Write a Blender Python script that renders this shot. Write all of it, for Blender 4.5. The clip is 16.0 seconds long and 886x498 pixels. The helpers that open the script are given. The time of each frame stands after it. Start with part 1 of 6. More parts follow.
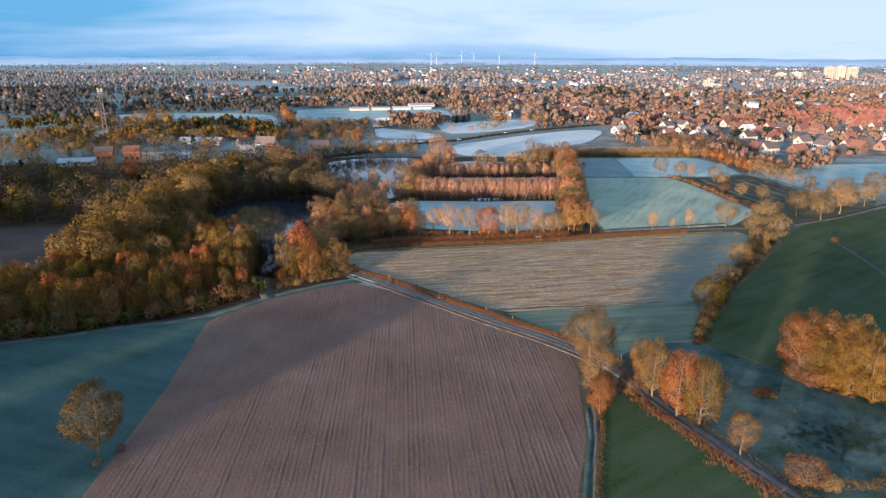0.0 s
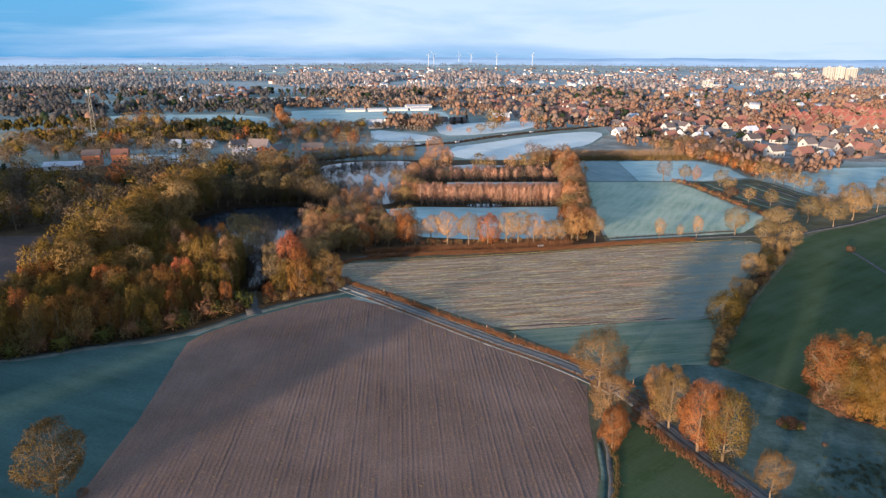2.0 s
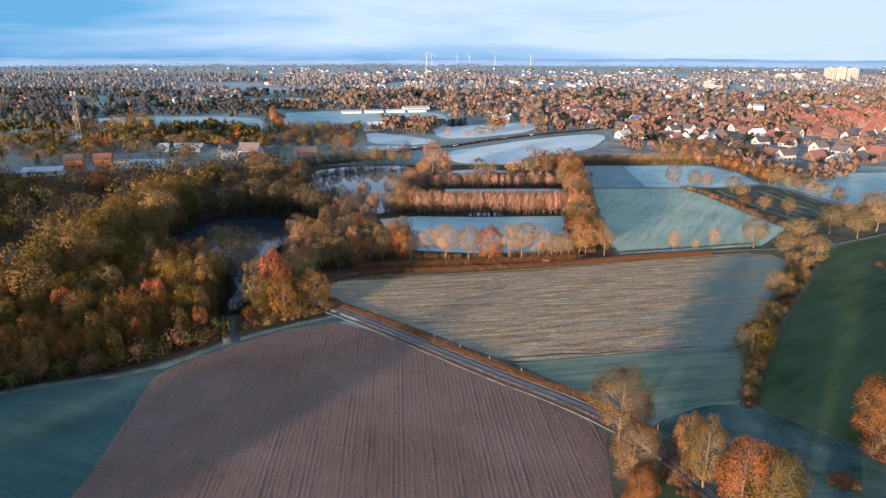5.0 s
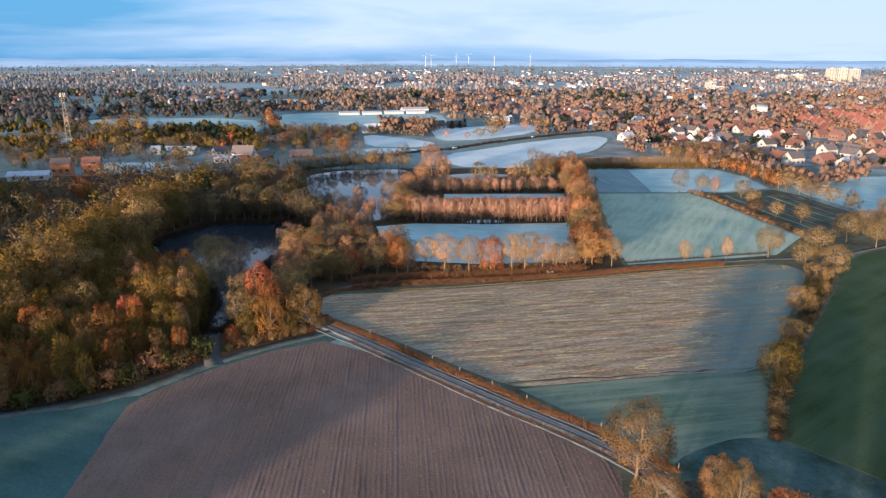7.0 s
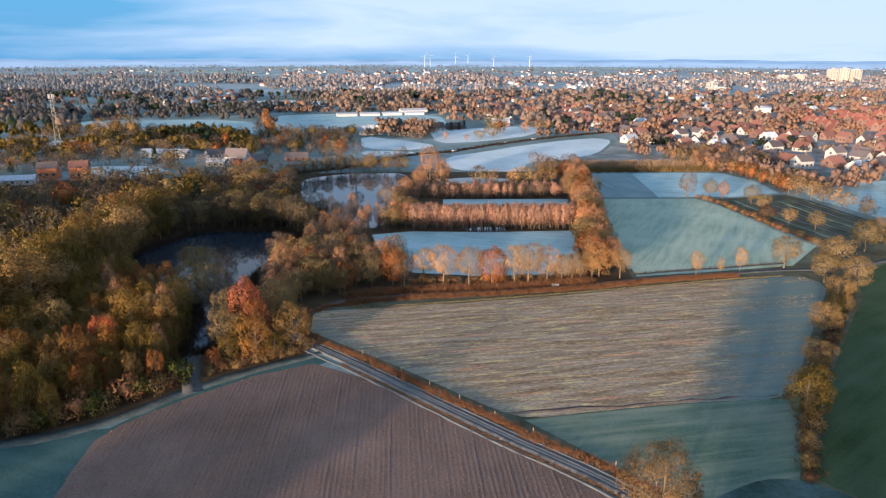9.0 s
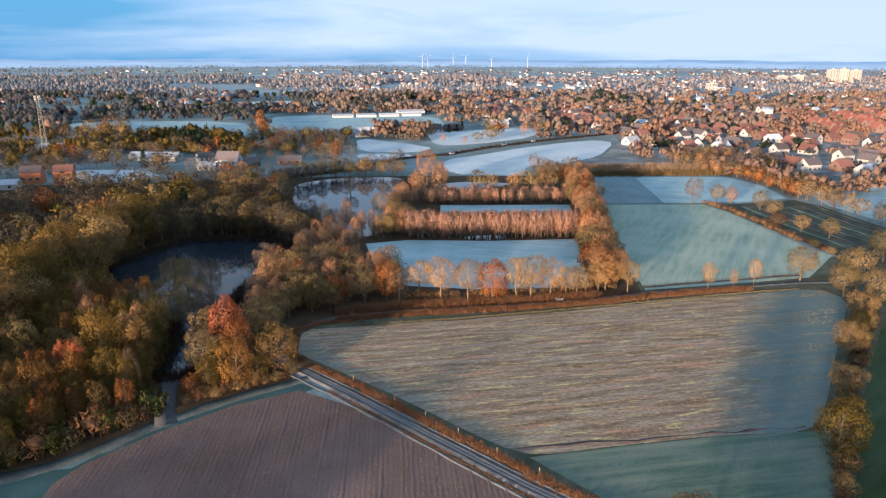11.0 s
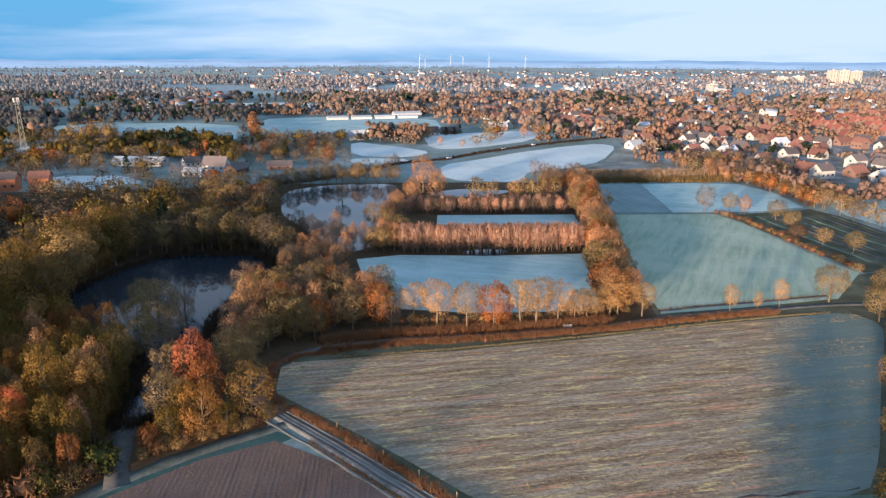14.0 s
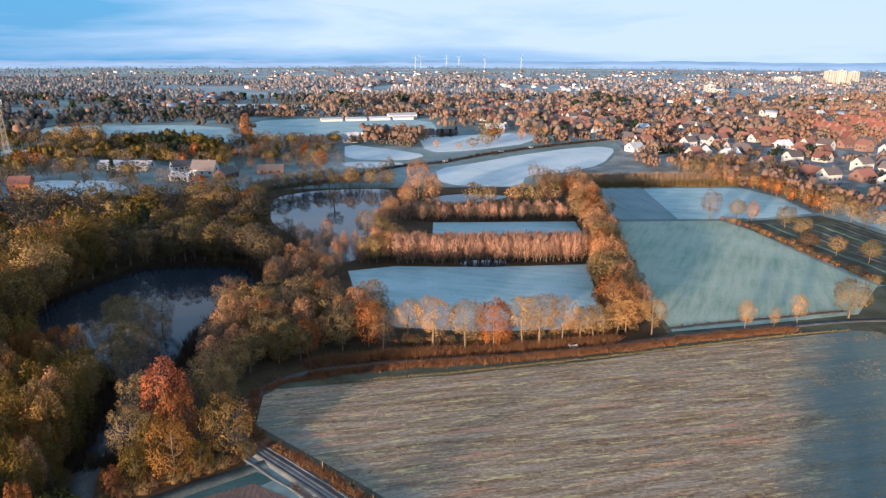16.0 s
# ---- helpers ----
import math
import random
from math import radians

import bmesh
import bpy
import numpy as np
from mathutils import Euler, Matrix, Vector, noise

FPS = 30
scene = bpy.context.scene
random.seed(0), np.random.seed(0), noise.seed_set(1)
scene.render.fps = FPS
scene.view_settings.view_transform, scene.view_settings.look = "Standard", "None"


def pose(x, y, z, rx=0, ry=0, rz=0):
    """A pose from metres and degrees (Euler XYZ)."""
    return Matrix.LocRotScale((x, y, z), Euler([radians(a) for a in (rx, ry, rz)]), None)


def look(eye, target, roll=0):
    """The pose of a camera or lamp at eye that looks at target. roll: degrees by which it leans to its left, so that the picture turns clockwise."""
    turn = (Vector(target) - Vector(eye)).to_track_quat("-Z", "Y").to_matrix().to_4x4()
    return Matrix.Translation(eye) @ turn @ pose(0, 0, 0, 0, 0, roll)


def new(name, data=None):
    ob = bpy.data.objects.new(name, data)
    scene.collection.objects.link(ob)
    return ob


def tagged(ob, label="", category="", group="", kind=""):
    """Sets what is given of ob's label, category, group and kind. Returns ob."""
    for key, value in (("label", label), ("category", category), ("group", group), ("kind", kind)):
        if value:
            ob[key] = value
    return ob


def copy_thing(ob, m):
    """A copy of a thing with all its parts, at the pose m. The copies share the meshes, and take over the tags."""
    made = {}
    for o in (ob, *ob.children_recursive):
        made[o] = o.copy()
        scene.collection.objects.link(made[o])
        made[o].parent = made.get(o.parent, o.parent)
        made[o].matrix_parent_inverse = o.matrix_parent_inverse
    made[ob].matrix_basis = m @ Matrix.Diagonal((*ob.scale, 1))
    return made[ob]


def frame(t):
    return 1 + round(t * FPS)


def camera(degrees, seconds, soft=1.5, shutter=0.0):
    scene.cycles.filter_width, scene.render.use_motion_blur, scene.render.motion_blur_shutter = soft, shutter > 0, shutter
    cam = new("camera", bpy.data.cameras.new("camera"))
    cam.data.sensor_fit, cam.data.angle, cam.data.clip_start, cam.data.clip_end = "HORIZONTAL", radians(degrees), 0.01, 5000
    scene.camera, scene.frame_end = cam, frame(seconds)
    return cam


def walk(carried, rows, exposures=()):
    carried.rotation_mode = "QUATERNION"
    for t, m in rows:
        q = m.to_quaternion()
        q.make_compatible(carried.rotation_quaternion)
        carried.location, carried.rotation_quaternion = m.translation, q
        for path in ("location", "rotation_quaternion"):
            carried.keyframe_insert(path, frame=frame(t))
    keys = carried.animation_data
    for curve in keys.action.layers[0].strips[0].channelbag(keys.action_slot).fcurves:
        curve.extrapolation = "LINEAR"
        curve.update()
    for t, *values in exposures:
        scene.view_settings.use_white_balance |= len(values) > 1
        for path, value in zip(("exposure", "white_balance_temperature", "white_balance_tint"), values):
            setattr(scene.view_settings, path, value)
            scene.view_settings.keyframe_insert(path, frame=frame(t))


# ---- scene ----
# ---------- camera and its flight ----------
cam = camera(67.07, 16.0, soft=1.3)
walk(cam, [
    (0.0, look((-0.789, -2.528, 72.965), (1.376, 93.371, 44.706), 0.154)),
    (0.5, look((-0.743, 0.690, 72.992), (1.532, 96.591, 44.746), 0.158)),
    (1.0, look((-0.686, 3.917, 73.001), (1.696, 99.818, 44.764), 0.163)),
    (1.5, look((-0.619, 7.152, 72.994), (1.857, 103.056, 44.773), 0.168)),
    (2.0, look((-0.542, 10.396, 72.974), (2.005, 106.301, 44.767), 0.172)),
    (2.5, look((-0.456, 13.647, 72.945), (2.150, 109.551, 44.740), 0.175)),
    (3.0, look((-0.360, 16.905, 72.907), (2.289, 112.810, 44.706), 0.177)),
    (3.5, look((-0.257, 20.170, 72.864), (2.442, 116.076, 44.674), 0.177)),
    (4.0, look((-0.145, 23.441, 72.818), (2.612, 119.353, 44.653), 0.176)),
    (6.5, look((0.507, 39.879, 72.603), (3.368, 135.818, 44.540), 0.152)),
    (7.0, look((0.652, 43.179, 72.572), (3.558, 139.123, 44.529), 0.146)),
    (7.5, look((0.801, 46.483, 72.547), (3.736, 142.431, 44.522), 0.141)),
    (8.0, look((0.952, 49.789, 72.529), (3.914, 145.741, 44.521), 0.136)),
    (8.5, look((1.106, 53.097, 72.518), (4.100, 149.053, 44.524), 0.133)),
    (9.0, look((1.262, 56.408, 72.514), (4.274, 152.365, 44.530), 0.131)),
    (11.5, look((2.042, 72.966, 72.591), (5.459, 168.926, 44.662), 0.153)),
    (12.0, look((2.194, 76.276, 72.621), (5.681, 172.239, 44.712), 0.163)),
    (12.5, look((2.343, 79.583, 72.654), (5.878, 175.546, 44.751), 0.175)),
    (13.0, look((2.489, 82.888, 72.687), (6.060, 178.847, 44.775), 0.187)),
    (13.5, look((2.631, 86.190, 72.720), (6.258, 182.148, 44.814), 0.198)),
    (14.0, look((2.767, 89.488, 72.750), (6.499, 185.447, 44.860), 0.208)),
    (14.5, look((2.898, 92.781, 72.775), (6.780, 188.737, 44.892), 0.216)),
    (15.0, look((3.023, 96.070, 72.793), (7.068, 192.022, 44.924), 0.219)),
    (15.5, look((3.140, 99.353, 72.802), (7.330, 195.308, 44.962), 0.216)),
    (16.0, look((3.251, 102.629, 72.798), (7.565, 198.588, 44.990), 0.205)),
], exposures=[(0.0, 1.58, 5780, 11), (16.0, 1.58, 5780, 11)])

# ---------- sky, sun ----------
SUN_EL, SUN_AZ = 5.8, 34.0          # degrees: height, and the way in which the light travels, from +y to +x
SKY, SUN, CLOUD = 0.064, 4.6, 0.85

world = bpy.data.worlds.new("frosty_morning_sky")
world.use_nodes = True
scene.world = world
wn, wl = world.node_tree.nodes, world.node_tree.links
wn.clear()
sky = wn.new("ShaderNodeTexSky")
sky.sky_type, sky.sun_disc = "NISHITA", False
sky.sun_elevation, sky.sun_rotation = radians(SUN_EL), radians(180 + SUN_AZ)
sky.air_density, sky.dust_density, sky.ozone_density = 1.0, 0.6, 2.0
coord = wn.new("ShaderNodeTexCoord")
wmap = wn.new("ShaderNodeMapping")
wmap.inputs["Scale"].default_value = (-1.1, 1.1, 9.0)
wmap.inputs["Location"].default_value = (0.35, 0.2, 0.25)
cloud = wn.new("ShaderNodeTexNoise")
cloud.inputs["Scale"].default_value, cloud.inputs["Detail"].default_value = 1.5, 7
cloud.inputs["Roughness"].default_value, cloud.inputs["Distortion"].default_value = 0.52, 0.35
cbias, cclamp, cadd = wn.new("ShaderNodeVectorMath"), wn.new("ShaderNodeClamp"), wn.new("ShaderNodeMath")
cbias.operation, cadd.operation = "DOT_PRODUCT", "ADD"
cbias.inputs[1].default_value = (0.30, 0.0, 1.8)
cclamp.inputs["Min"].default_value, cclamp.inputs["Max"].default_value = -0.17, 0.08
cramp = wn.new("ShaderNodeValToRGB")
cramp.color_ramp.elements[0].position, cramp.color_ramp.elements[1].position = 0.34, 0.60
wmix = wn.new("ShaderNodeMixRGB")
# the cloud deck is thicker and darker overhead than at its rim
wsep, wrise, wdeck = wn.new("ShaderNodeSeparateXYZ"), wn.new("ShaderNodeMath"), wn.new("ShaderNodeVectorMath")
wrise.operation, wrise.use_clamp = "MULTIPLY_ADD", False
wrise.inputs[1].default_value, wrise.inputs[2].default_value = -0.35, 1.0
wdeck.operation = "SCALE"
wdeck.inputs[0].default_value = (4.3, 4.8, 5.5)
wl.new(coord.outputs["Generated"], wsep.inputs[0])
wl.new(wsep.outputs["Z"], wrise.inputs[0])
wl.new(wrise.outputs["Value"], wdeck.inputs["Scale"])
wl.new(wdeck.outputs["Vector"], wmix.inputs[2])
wblue = wn.new("ShaderNodeMixRGB")
wblue.blend_type = "MIX"
wblue.inputs[0].default_value = 0.8
wblue.inputs[2].default_value = (0.55, 2.4, 4.4, 1)
wsum = wn.new("ShaderNodeMath")
wsum.operation = "MULTIPLY"
wsum.inputs[1].default_value = CLOUD
wbg, wout = wn.new("ShaderNodeBackground"), wn.new("ShaderNodeOutputWorld")
wbg.inputs["Strength"].default_value = SKY
wl.new(coord.outputs["Generated"], wmap.inputs["Vector"])
wl.new(wmap.outputs["Vector"], cloud.inputs["Vector"])
wl.new(coord.outputs["Generated"], cbias.inputs[0])
wl.new(cbias.outputs["Value"], cclamp.inputs["Value"])
wl.new(cloud.outputs["Fac"], cadd.inputs[0])
wl.new(cclamp.outputs["Result"], cadd.inputs[1])
wl.new(cadd.outputs["Value"], cramp.inputs["Fac"])
wl.new(cramp.outputs["Color"], wsum.inputs[0])
wl.new(wsum.outputs["Value"], wmix.inputs[0])
wl.new(sky.outputs["Color"], wblue.inputs[1])
wl.new(wblue.outputs["Color"], wmix.inputs[1])
wl.new(wmix.outputs["Color"], wbg.inputs["Color"])
wl.new(wbg.outputs["Background"], wout.inputs["Surface"])

lamp = bpy.data.lights.new("sun", "SUN")
lamp.energy, lamp.angle, lamp.color = SUN, radians(2.6), (1.0, 0.69, 0.44)
sun = new("sun", lamp)
SUN_DIR = Vector((math.sin(radians(SUN_AZ)) * math.cos(radians(SUN_EL)), math.cos(radians(SUN_AZ)) * math.cos(radians(SUN_EL)), -math.sin(radians(SUN_EL))))
sun.matrix_world = look(Vector((-300, -400, 300)), Vector((-300, -400, 300)) + SUN_DIR * 10)


# ---------- materials ----------
def material(name, rough=0.9, spec=0.2):
    m = bpy.data.materials.new(name)
    m.use_nodes = True
    b = m.node_tree.nodes["Principled BSDF"]
    b.inputs["Roughness"].default_value = rough
    b.inputs["Specular IOR Level"].default_value = spec
    return m, m.node_tree.nodes, m.node_tree.links, b


def ramp(nodes, stops):
    r = nodes.new("ShaderNodeValToRGB")
    e = r.color_ramp.elements
    while len(e) < len(stops):
        e.new(0.5)
    for el, (p, c) in zip(e, stops):
        el.position, el.color = p, (*c, 1)
    return r


def noise_tex(nodes, links, scale, detail=4, rough=0.55, stretch=(1, 1, 1), turn=0.0, source="Object", distort=0.0):
    co, mp, nz = nodes.new("ShaderNodeTexCoord"), nodes.new("ShaderNodeMapping"), nodes.new("ShaderNodeTexNoise")
    # turn first, then stretch along the turned axes
    rot = nodes.new("ShaderNodeMapping")
    rot.inputs["Rotation"].default_value = (0, 0, radians(turn))
    mp.inputs["Scale"].default_value = stretch
    nz.inputs["Scale"].default_value, nz.inputs["Detail"].default_value = scale, detail
    nz.inputs["Roughness"].default_value, nz.inputs["Distortion"].default_value = rough, distort
    links.new(co.outputs[source], rot.inputs["Vector"])
    links.new(rot.outputs["Vector"], mp.inputs["Vector"])
    links.new(mp.outputs["Vector"], nz.inputs["Vector"])
    return nz


def mixed(nodes, links, kind, fac, a, b):
    m = nodes.new("ShaderNodeMixRGB")
    m.blend_type = kind
    for slot, v in zip(m.inputs, (fac, a, b)):
        if isinstance(v, (int, float)):
            slot.default_value = v
        elif isinstance(v, tuple):
            slot.default_value = (*v, 1)
        else:
            links.new(v, slot)
    return m.outputs["Color"]


def bump(nodes, links, bsdf, height, strength, distance):
    b = nodes.new("ShaderNodeBump")
    b.inputs["Strength"].default_value, b.inputs["Distance"].default_value = strength, distance
    links.new(height, b.inputs["Height"])
    links.new(b.outputs["Normal"], bsdf.inputs["Normal"])


def ground_mat(name, stops, scale=0.06, fine=1.6, streak=None, turn=0.0, tint=None, relief=0.25, fine_amount=0.45, grain_stretch=(1, 1, 1)):
    """Soil or grass: broad patches, streaks along the field's working, fine grain."""
    m, n, l, b = material(name, 0.95, 0.1)
    broad = noise_tex(n, l, scale, 6, 0.62)
    base = ramp(n, stops)
    l.new(broad.outputs["Fac"], base.inputs["Fac"])
    grain = noise_tex(n, l, fine, 5, 0.7, grain_stretch, turn)
    gr = ramp(n, [(0.3, (0.45, 0.45, 0.45)), (0.7, (1.5, 1.5, 1.5))])
    l.new(grain.outputs["Fac"], gr.inputs["Fac"])
    col = mixed(n, l, "MULTIPLY", fine_amount, base.outputs["Color"], gr.outputs["Color"])
    if streak:
        st = noise_tex(n, l, streak[0], 4, 0.6, (streak[1], 1, 1), turn)
        sr = ramp(n, [(0.38, (0, 0, 0)), (0.62, (1, 1, 1))])
        l.new(st.outputs["Fac"], sr.inputs["Fac"])
        sm = n.new("ShaderNodeMath")
        sm.operation = "MULTIPLY"
        sm.inputs[1].default_value = streak[2]
        l.new(sr.outputs["Color"], sm.inputs[0])
        col = mixed(n, l, "MIX", sm.outputs["Value"], col, tint)
    l.new(col, b.inputs["Base Color"])
    bump(n, l, b, grain.outputs["Fac"], relief, 0.15)
    return m


M_GROUND = ground_mat("winter_countryside", [(0.30, (0.0911, 0.121, 0.1)), (0.5, (0.16, 0.216, 0.216)), (0.7, (0.289, 0.372, 0.395))], 0.012, 0.35)
M_FROST = ground_mat("frosted_grass", [(0.3, (0.2, 0.32, 0.326)), (0.5, (0.274, 0.407, 0.414)), (0.72, (0.374, 0.503, 0.52))], 0.05, 1.4, (0.294, 0.141, 0.471), 20, (0.415, 0.529, 0.58))
M_FROST_PALE = ground_mat("white_frosted_meadow", [(0.3, (0.37, 0.463, 0.5)), (0.5, (0.475, 0.567, 0.604)), (0.72, (0.579, 0.653, 0.69))], 0.03, 0.8, (0.11, 0.165, 0.385), 65, (0.567, 0.591, 0.567))
M_TEAL = ground_mat("lightly_frosted_meadow", [(0.3, (0.0273, 0.0615, 0.0569)), (0.5, (0.0403, 0.0854, 0.0808)), (0.72, (0.0631, 0.114, 0.114))], 0.05, 1.4, (0.248, 0.119, 0.347), 20, (0.0817, 0.137, 0.137))
M_GRASS_DK = ground_mat("damp_winter_grass", [(0.3, (0.0252, 0.0453, 0.0152)), (0.5, (0.0341, 0.0604, 0.0246)), (0.72, (0.0519, 0.0789, 0.0456))], 0.05, 1.4, (0.22, 0.1, 0.4), -35, (0.0712, 0.101, 0.0638))
M_GRASS_LT = ground_mat("thinly_frosted_grass", [(0.3, (0.171, 0.258, 0.198)), (0.5, (0.238, 0.331, 0.265)), (0.72, (0.332, 0.41, 0.344))], 0.04, 1.4, (0.414, 0.11, 0.552), -62, (0.388, 0.43, 0.357))
M_GRASS_MID = ground_mat("green_meadow_with_thin_frost", [(0.3, (0.0555, 0.0992, 0.0694)), (0.5, (0.0803, 0.129, 0.101)), (0.72, (0.125, 0.17, 0.15))], 0.07, 1.4, (0.403, 0.0806, 0.672), -9, (0.195, 0.221, 0.166))
M_ROUGH = ground_mat("rough_grazed_pasture", [(0.34, (0.0243, 0.0468, 0.0356)), (0.5, (0.0468, 0.0819, 0.0788)), (0.66, (0.0777, 0.122, 0.122))], 0.11, 1.1)
M_SOIL = ground_mat("ploughed_soil", [(0.3, (0.103, 0.0708, 0.0597)), (0.5, (0.145, 0.101, 0.0866)), (0.72, (0.195, 0.138, 0.121))], 0.04, 2.4, (2.2, 0.03, 0.34), 87, (0.204, 0.132, 0.101), 0.4, 0.6)
M_SOIL_DK = ground_mat("dark_ploughed_soil", [(0.3, (0.06, 0.045, 0.042)), (0.7, (0.10, 0.078, 0.074))], 0.05, 1.0, (0.5, 0.05, 0.4), 20, (0.12, 0.09, 0.08))


def stubble_mat():
    """Cut straw in drilled rows: frost-grey, straw-yellow and russet bands of dashes, thinning into frosted grass by the hedge and the verge."""
    m, n, l, b = material("frosted_stubble", 0.95, 0.1)
    base = ramp(n, [(0.38, (0.18, 0.13, 0.086)), (0.5, (0.25, 0.196, 0.14)), (0.62, (0.305, 0.26, 0.205))])
    l.new(noise_tex(n, l, 0.8, 5, 0.65, (0.06, 0.6, 1), -9).outputs["Fac"], base.inputs["Fac"])
    col = base.outputs["Color"]
    for scale, shape, lo, hi, tint in ((0.8, (0.16, 1, 1), 0.545, 0.60, (0.46, 0.385, 0.20)), (0.55, (0.06, 0.8, 1), 0.575, 0.64, (0.46, 0.25, 0.16)), (0.9, (0.12, 1, 1), 0.57, 0.66, (0.13, 0.105, 0.09))):
        dash = noise_tex(n, l, scale, 4, 0.7, shape, -9)
        dash.inputs["Detail"].default_value = 6
        cut = ramp(n, [(lo, (0, 0, 0)), (hi, (0.896, 0.896, 0.896))])
        l.new(dash.outputs["Fac"], cut.inputs["Fac"])
        col = mixed(n, l, "MIX", cut.outputs["Color"], col, tint)
    grain = noise_tex(n, l, 1.7, 5, 0.75, (0.45, 1, 1), -9)
    gr = ramp(n, [(0.34, (0.25, 0.25, 0.27)), (0.66, (1.75, 1.72, 1.65))])
    l.new(grain.outputs["Fac"], gr.inputs["Fac"])
    col = mixed(n, l, "MULTIPLY", 0.55, col, gr.outputs["Color"])
    # grass takes over towards the eastern hedge and the lane
    co, wide = n.new("ShaderNodeTexCoord"), noise_tex(n, l, 0.06, 5, 0.7)
    for way, start, end, amount in (((0.863, -0.505, 0), -47, -33, 0.85), ((-0.70, -0.715, 0), -147, -137.5, 0.75)):
        dot, add, rng_ = n.new("ShaderNodeVectorMath"), n.new("ShaderNodeMath"), n.new("ShaderNodeMapRange")
        dot.operation = "DOT_PRODUCT"
        dot.inputs[1].default_value = way
        add.operation = "MULTIPLY_ADD"
        add.inputs[1].default_value = 26
        rng_.inputs["From Min"].default_value, rng_.inputs["From Max"].default_value = start + 13, end + 13
        rng_.inputs["To Max"].default_value = amount
        l.new(co.outputs["Object"], dot.inputs[0])
        l.new(wide.outputs["Fac"], add.inputs[0])
        l.new(dot.outputs["Value"], add.inputs[2])
        l.new(add.outputs["Value"], rng_.inputs["Value"])
        col = mixed(n, l, "MIX", rng_.outputs["Result"], col, (0.105, 0.165, 0.165))
    l.new(col, b.inputs["Base Color"])
    bump(n, l, b, grain.outputs["Fac"], 0.9, 0.2)
    return m


M_STUBBLE = stubble_mat()
M_FROST_DULL = ground_mat("dull_frosted_field", [(0.3, (0.12, 0.185, 0.20)), (0.5, (0.165, 0.24, 0.255)), (0.72, (0.22, 0.30, 0.315))], 0.05, 1.4, (0.294, 0.141, 0.471), 80, (0.25, 0.32, 0.34))
M_LANE = ground_mat("frosted_lane_gravel", [(0.3, (0.10, 0.107, 0.11)), (0.7, (0.17, 0.183, 0.19))], 0.3, 4.0)
M_RUT = ground_mat("frozen_wheel_rut", [(0.3, (0.055, 0.058, 0.06)), (0.7, (0.11, 0.115, 0.12))], 0.4, 4.0)
M_HOAR = ground_mat("hoar_frosted_margin", [(0.3, (0.0975, 0.105, 0.101)), (0.7, (0.18, 0.188, 0.184))], 0.3, 3.0)
M_PATH = ground_mat("trodden_frosted_grass", [(0.35, (0.0574, 0.0697, 0.0631)), (0.65, (0.115, 0.131, 0.125))], 0.22, 2.0)
M_FOREST_FLOOR = ground_mat("leaf_litter", [(0.3, (0.035, 0.028, 0.018)), (0.7, (0.09, 0.062, 0.035))], 0.12, 1.5)
M_ROAD = ground_mat("asphalt", [(0.3, (0.045, 0.046, 0.05)), (0.7, (0.07, 0.07, 0.075))], 0.3, 3.0)


def water_mat():
    m, n, l, b = material("still_pond_water", 0.03, 0.5)
    b.inputs["Base Color"].default_value = (0.016, 0.024, 0.034, 1)
    b.inputs["IOR"].default_value = 1.333
    nz = noise_tex(n, l, 0.7, 3)
    bump(n, l, b, nz.outputs["Fac"], 0.03, 0.05)
    return m


M_WATER = water_mat()


def leaf_mat(name, a, b_, c, dark=0.74, rough=0.8):
    """Twigs and leaves: each piece and each tree a little different."""
    m, n, l, b = material(name, rough, 0.15)
    geo, inf = n.new("ShaderNodeNewGeometry"), n.new("ShaderNodeObjectInfo")
    a, b_, c = (tuple(dark * v for v in w) for w in (a, b_, c))
    a, c = tuple(0.3 * u + 0.7 * v for u, v in zip(a, b_)), tuple(0.3 * u + 0.7 * v for u, v in zip(c, b_))
    r = ramp(n, [(0.0, a), (0.5, b_), (1.0, c)])
    l.new(geo.outputs["Random Per Island"], r.inputs["Fac"])
    r2 = ramp(n, [(0.0, (0.74, 0.78, 0.74)), (0.5, (1.0, 1.0, 1.0)), (1.0, (1.28, 1.16, 1.04))])
    l.new(inf.outputs["Random"], r2.inputs["Fac"])
    col = mixed(n, l, "MULTIPLY", 1.0, r.outputs["Color"], r2.outputs["Color"])
    l.new(col, b.inputs["Base Color"])
    # thin leaves let light through
    thin, both = n.new("ShaderNodeBsdfTranslucent"), n.new("ShaderNodeMixShader")
    both.inputs["Fac"].default_value = 0.12
    l.new(col, thin.inputs["Color"])
    l.new(b.outputs["BSDF"], both.inputs[1])
    l.new(thin.outputs["BSDF"], both.inputs[2])
    l.new(both.outputs["Shader"], n["Material Output"].inputs["Surface"])
    return m


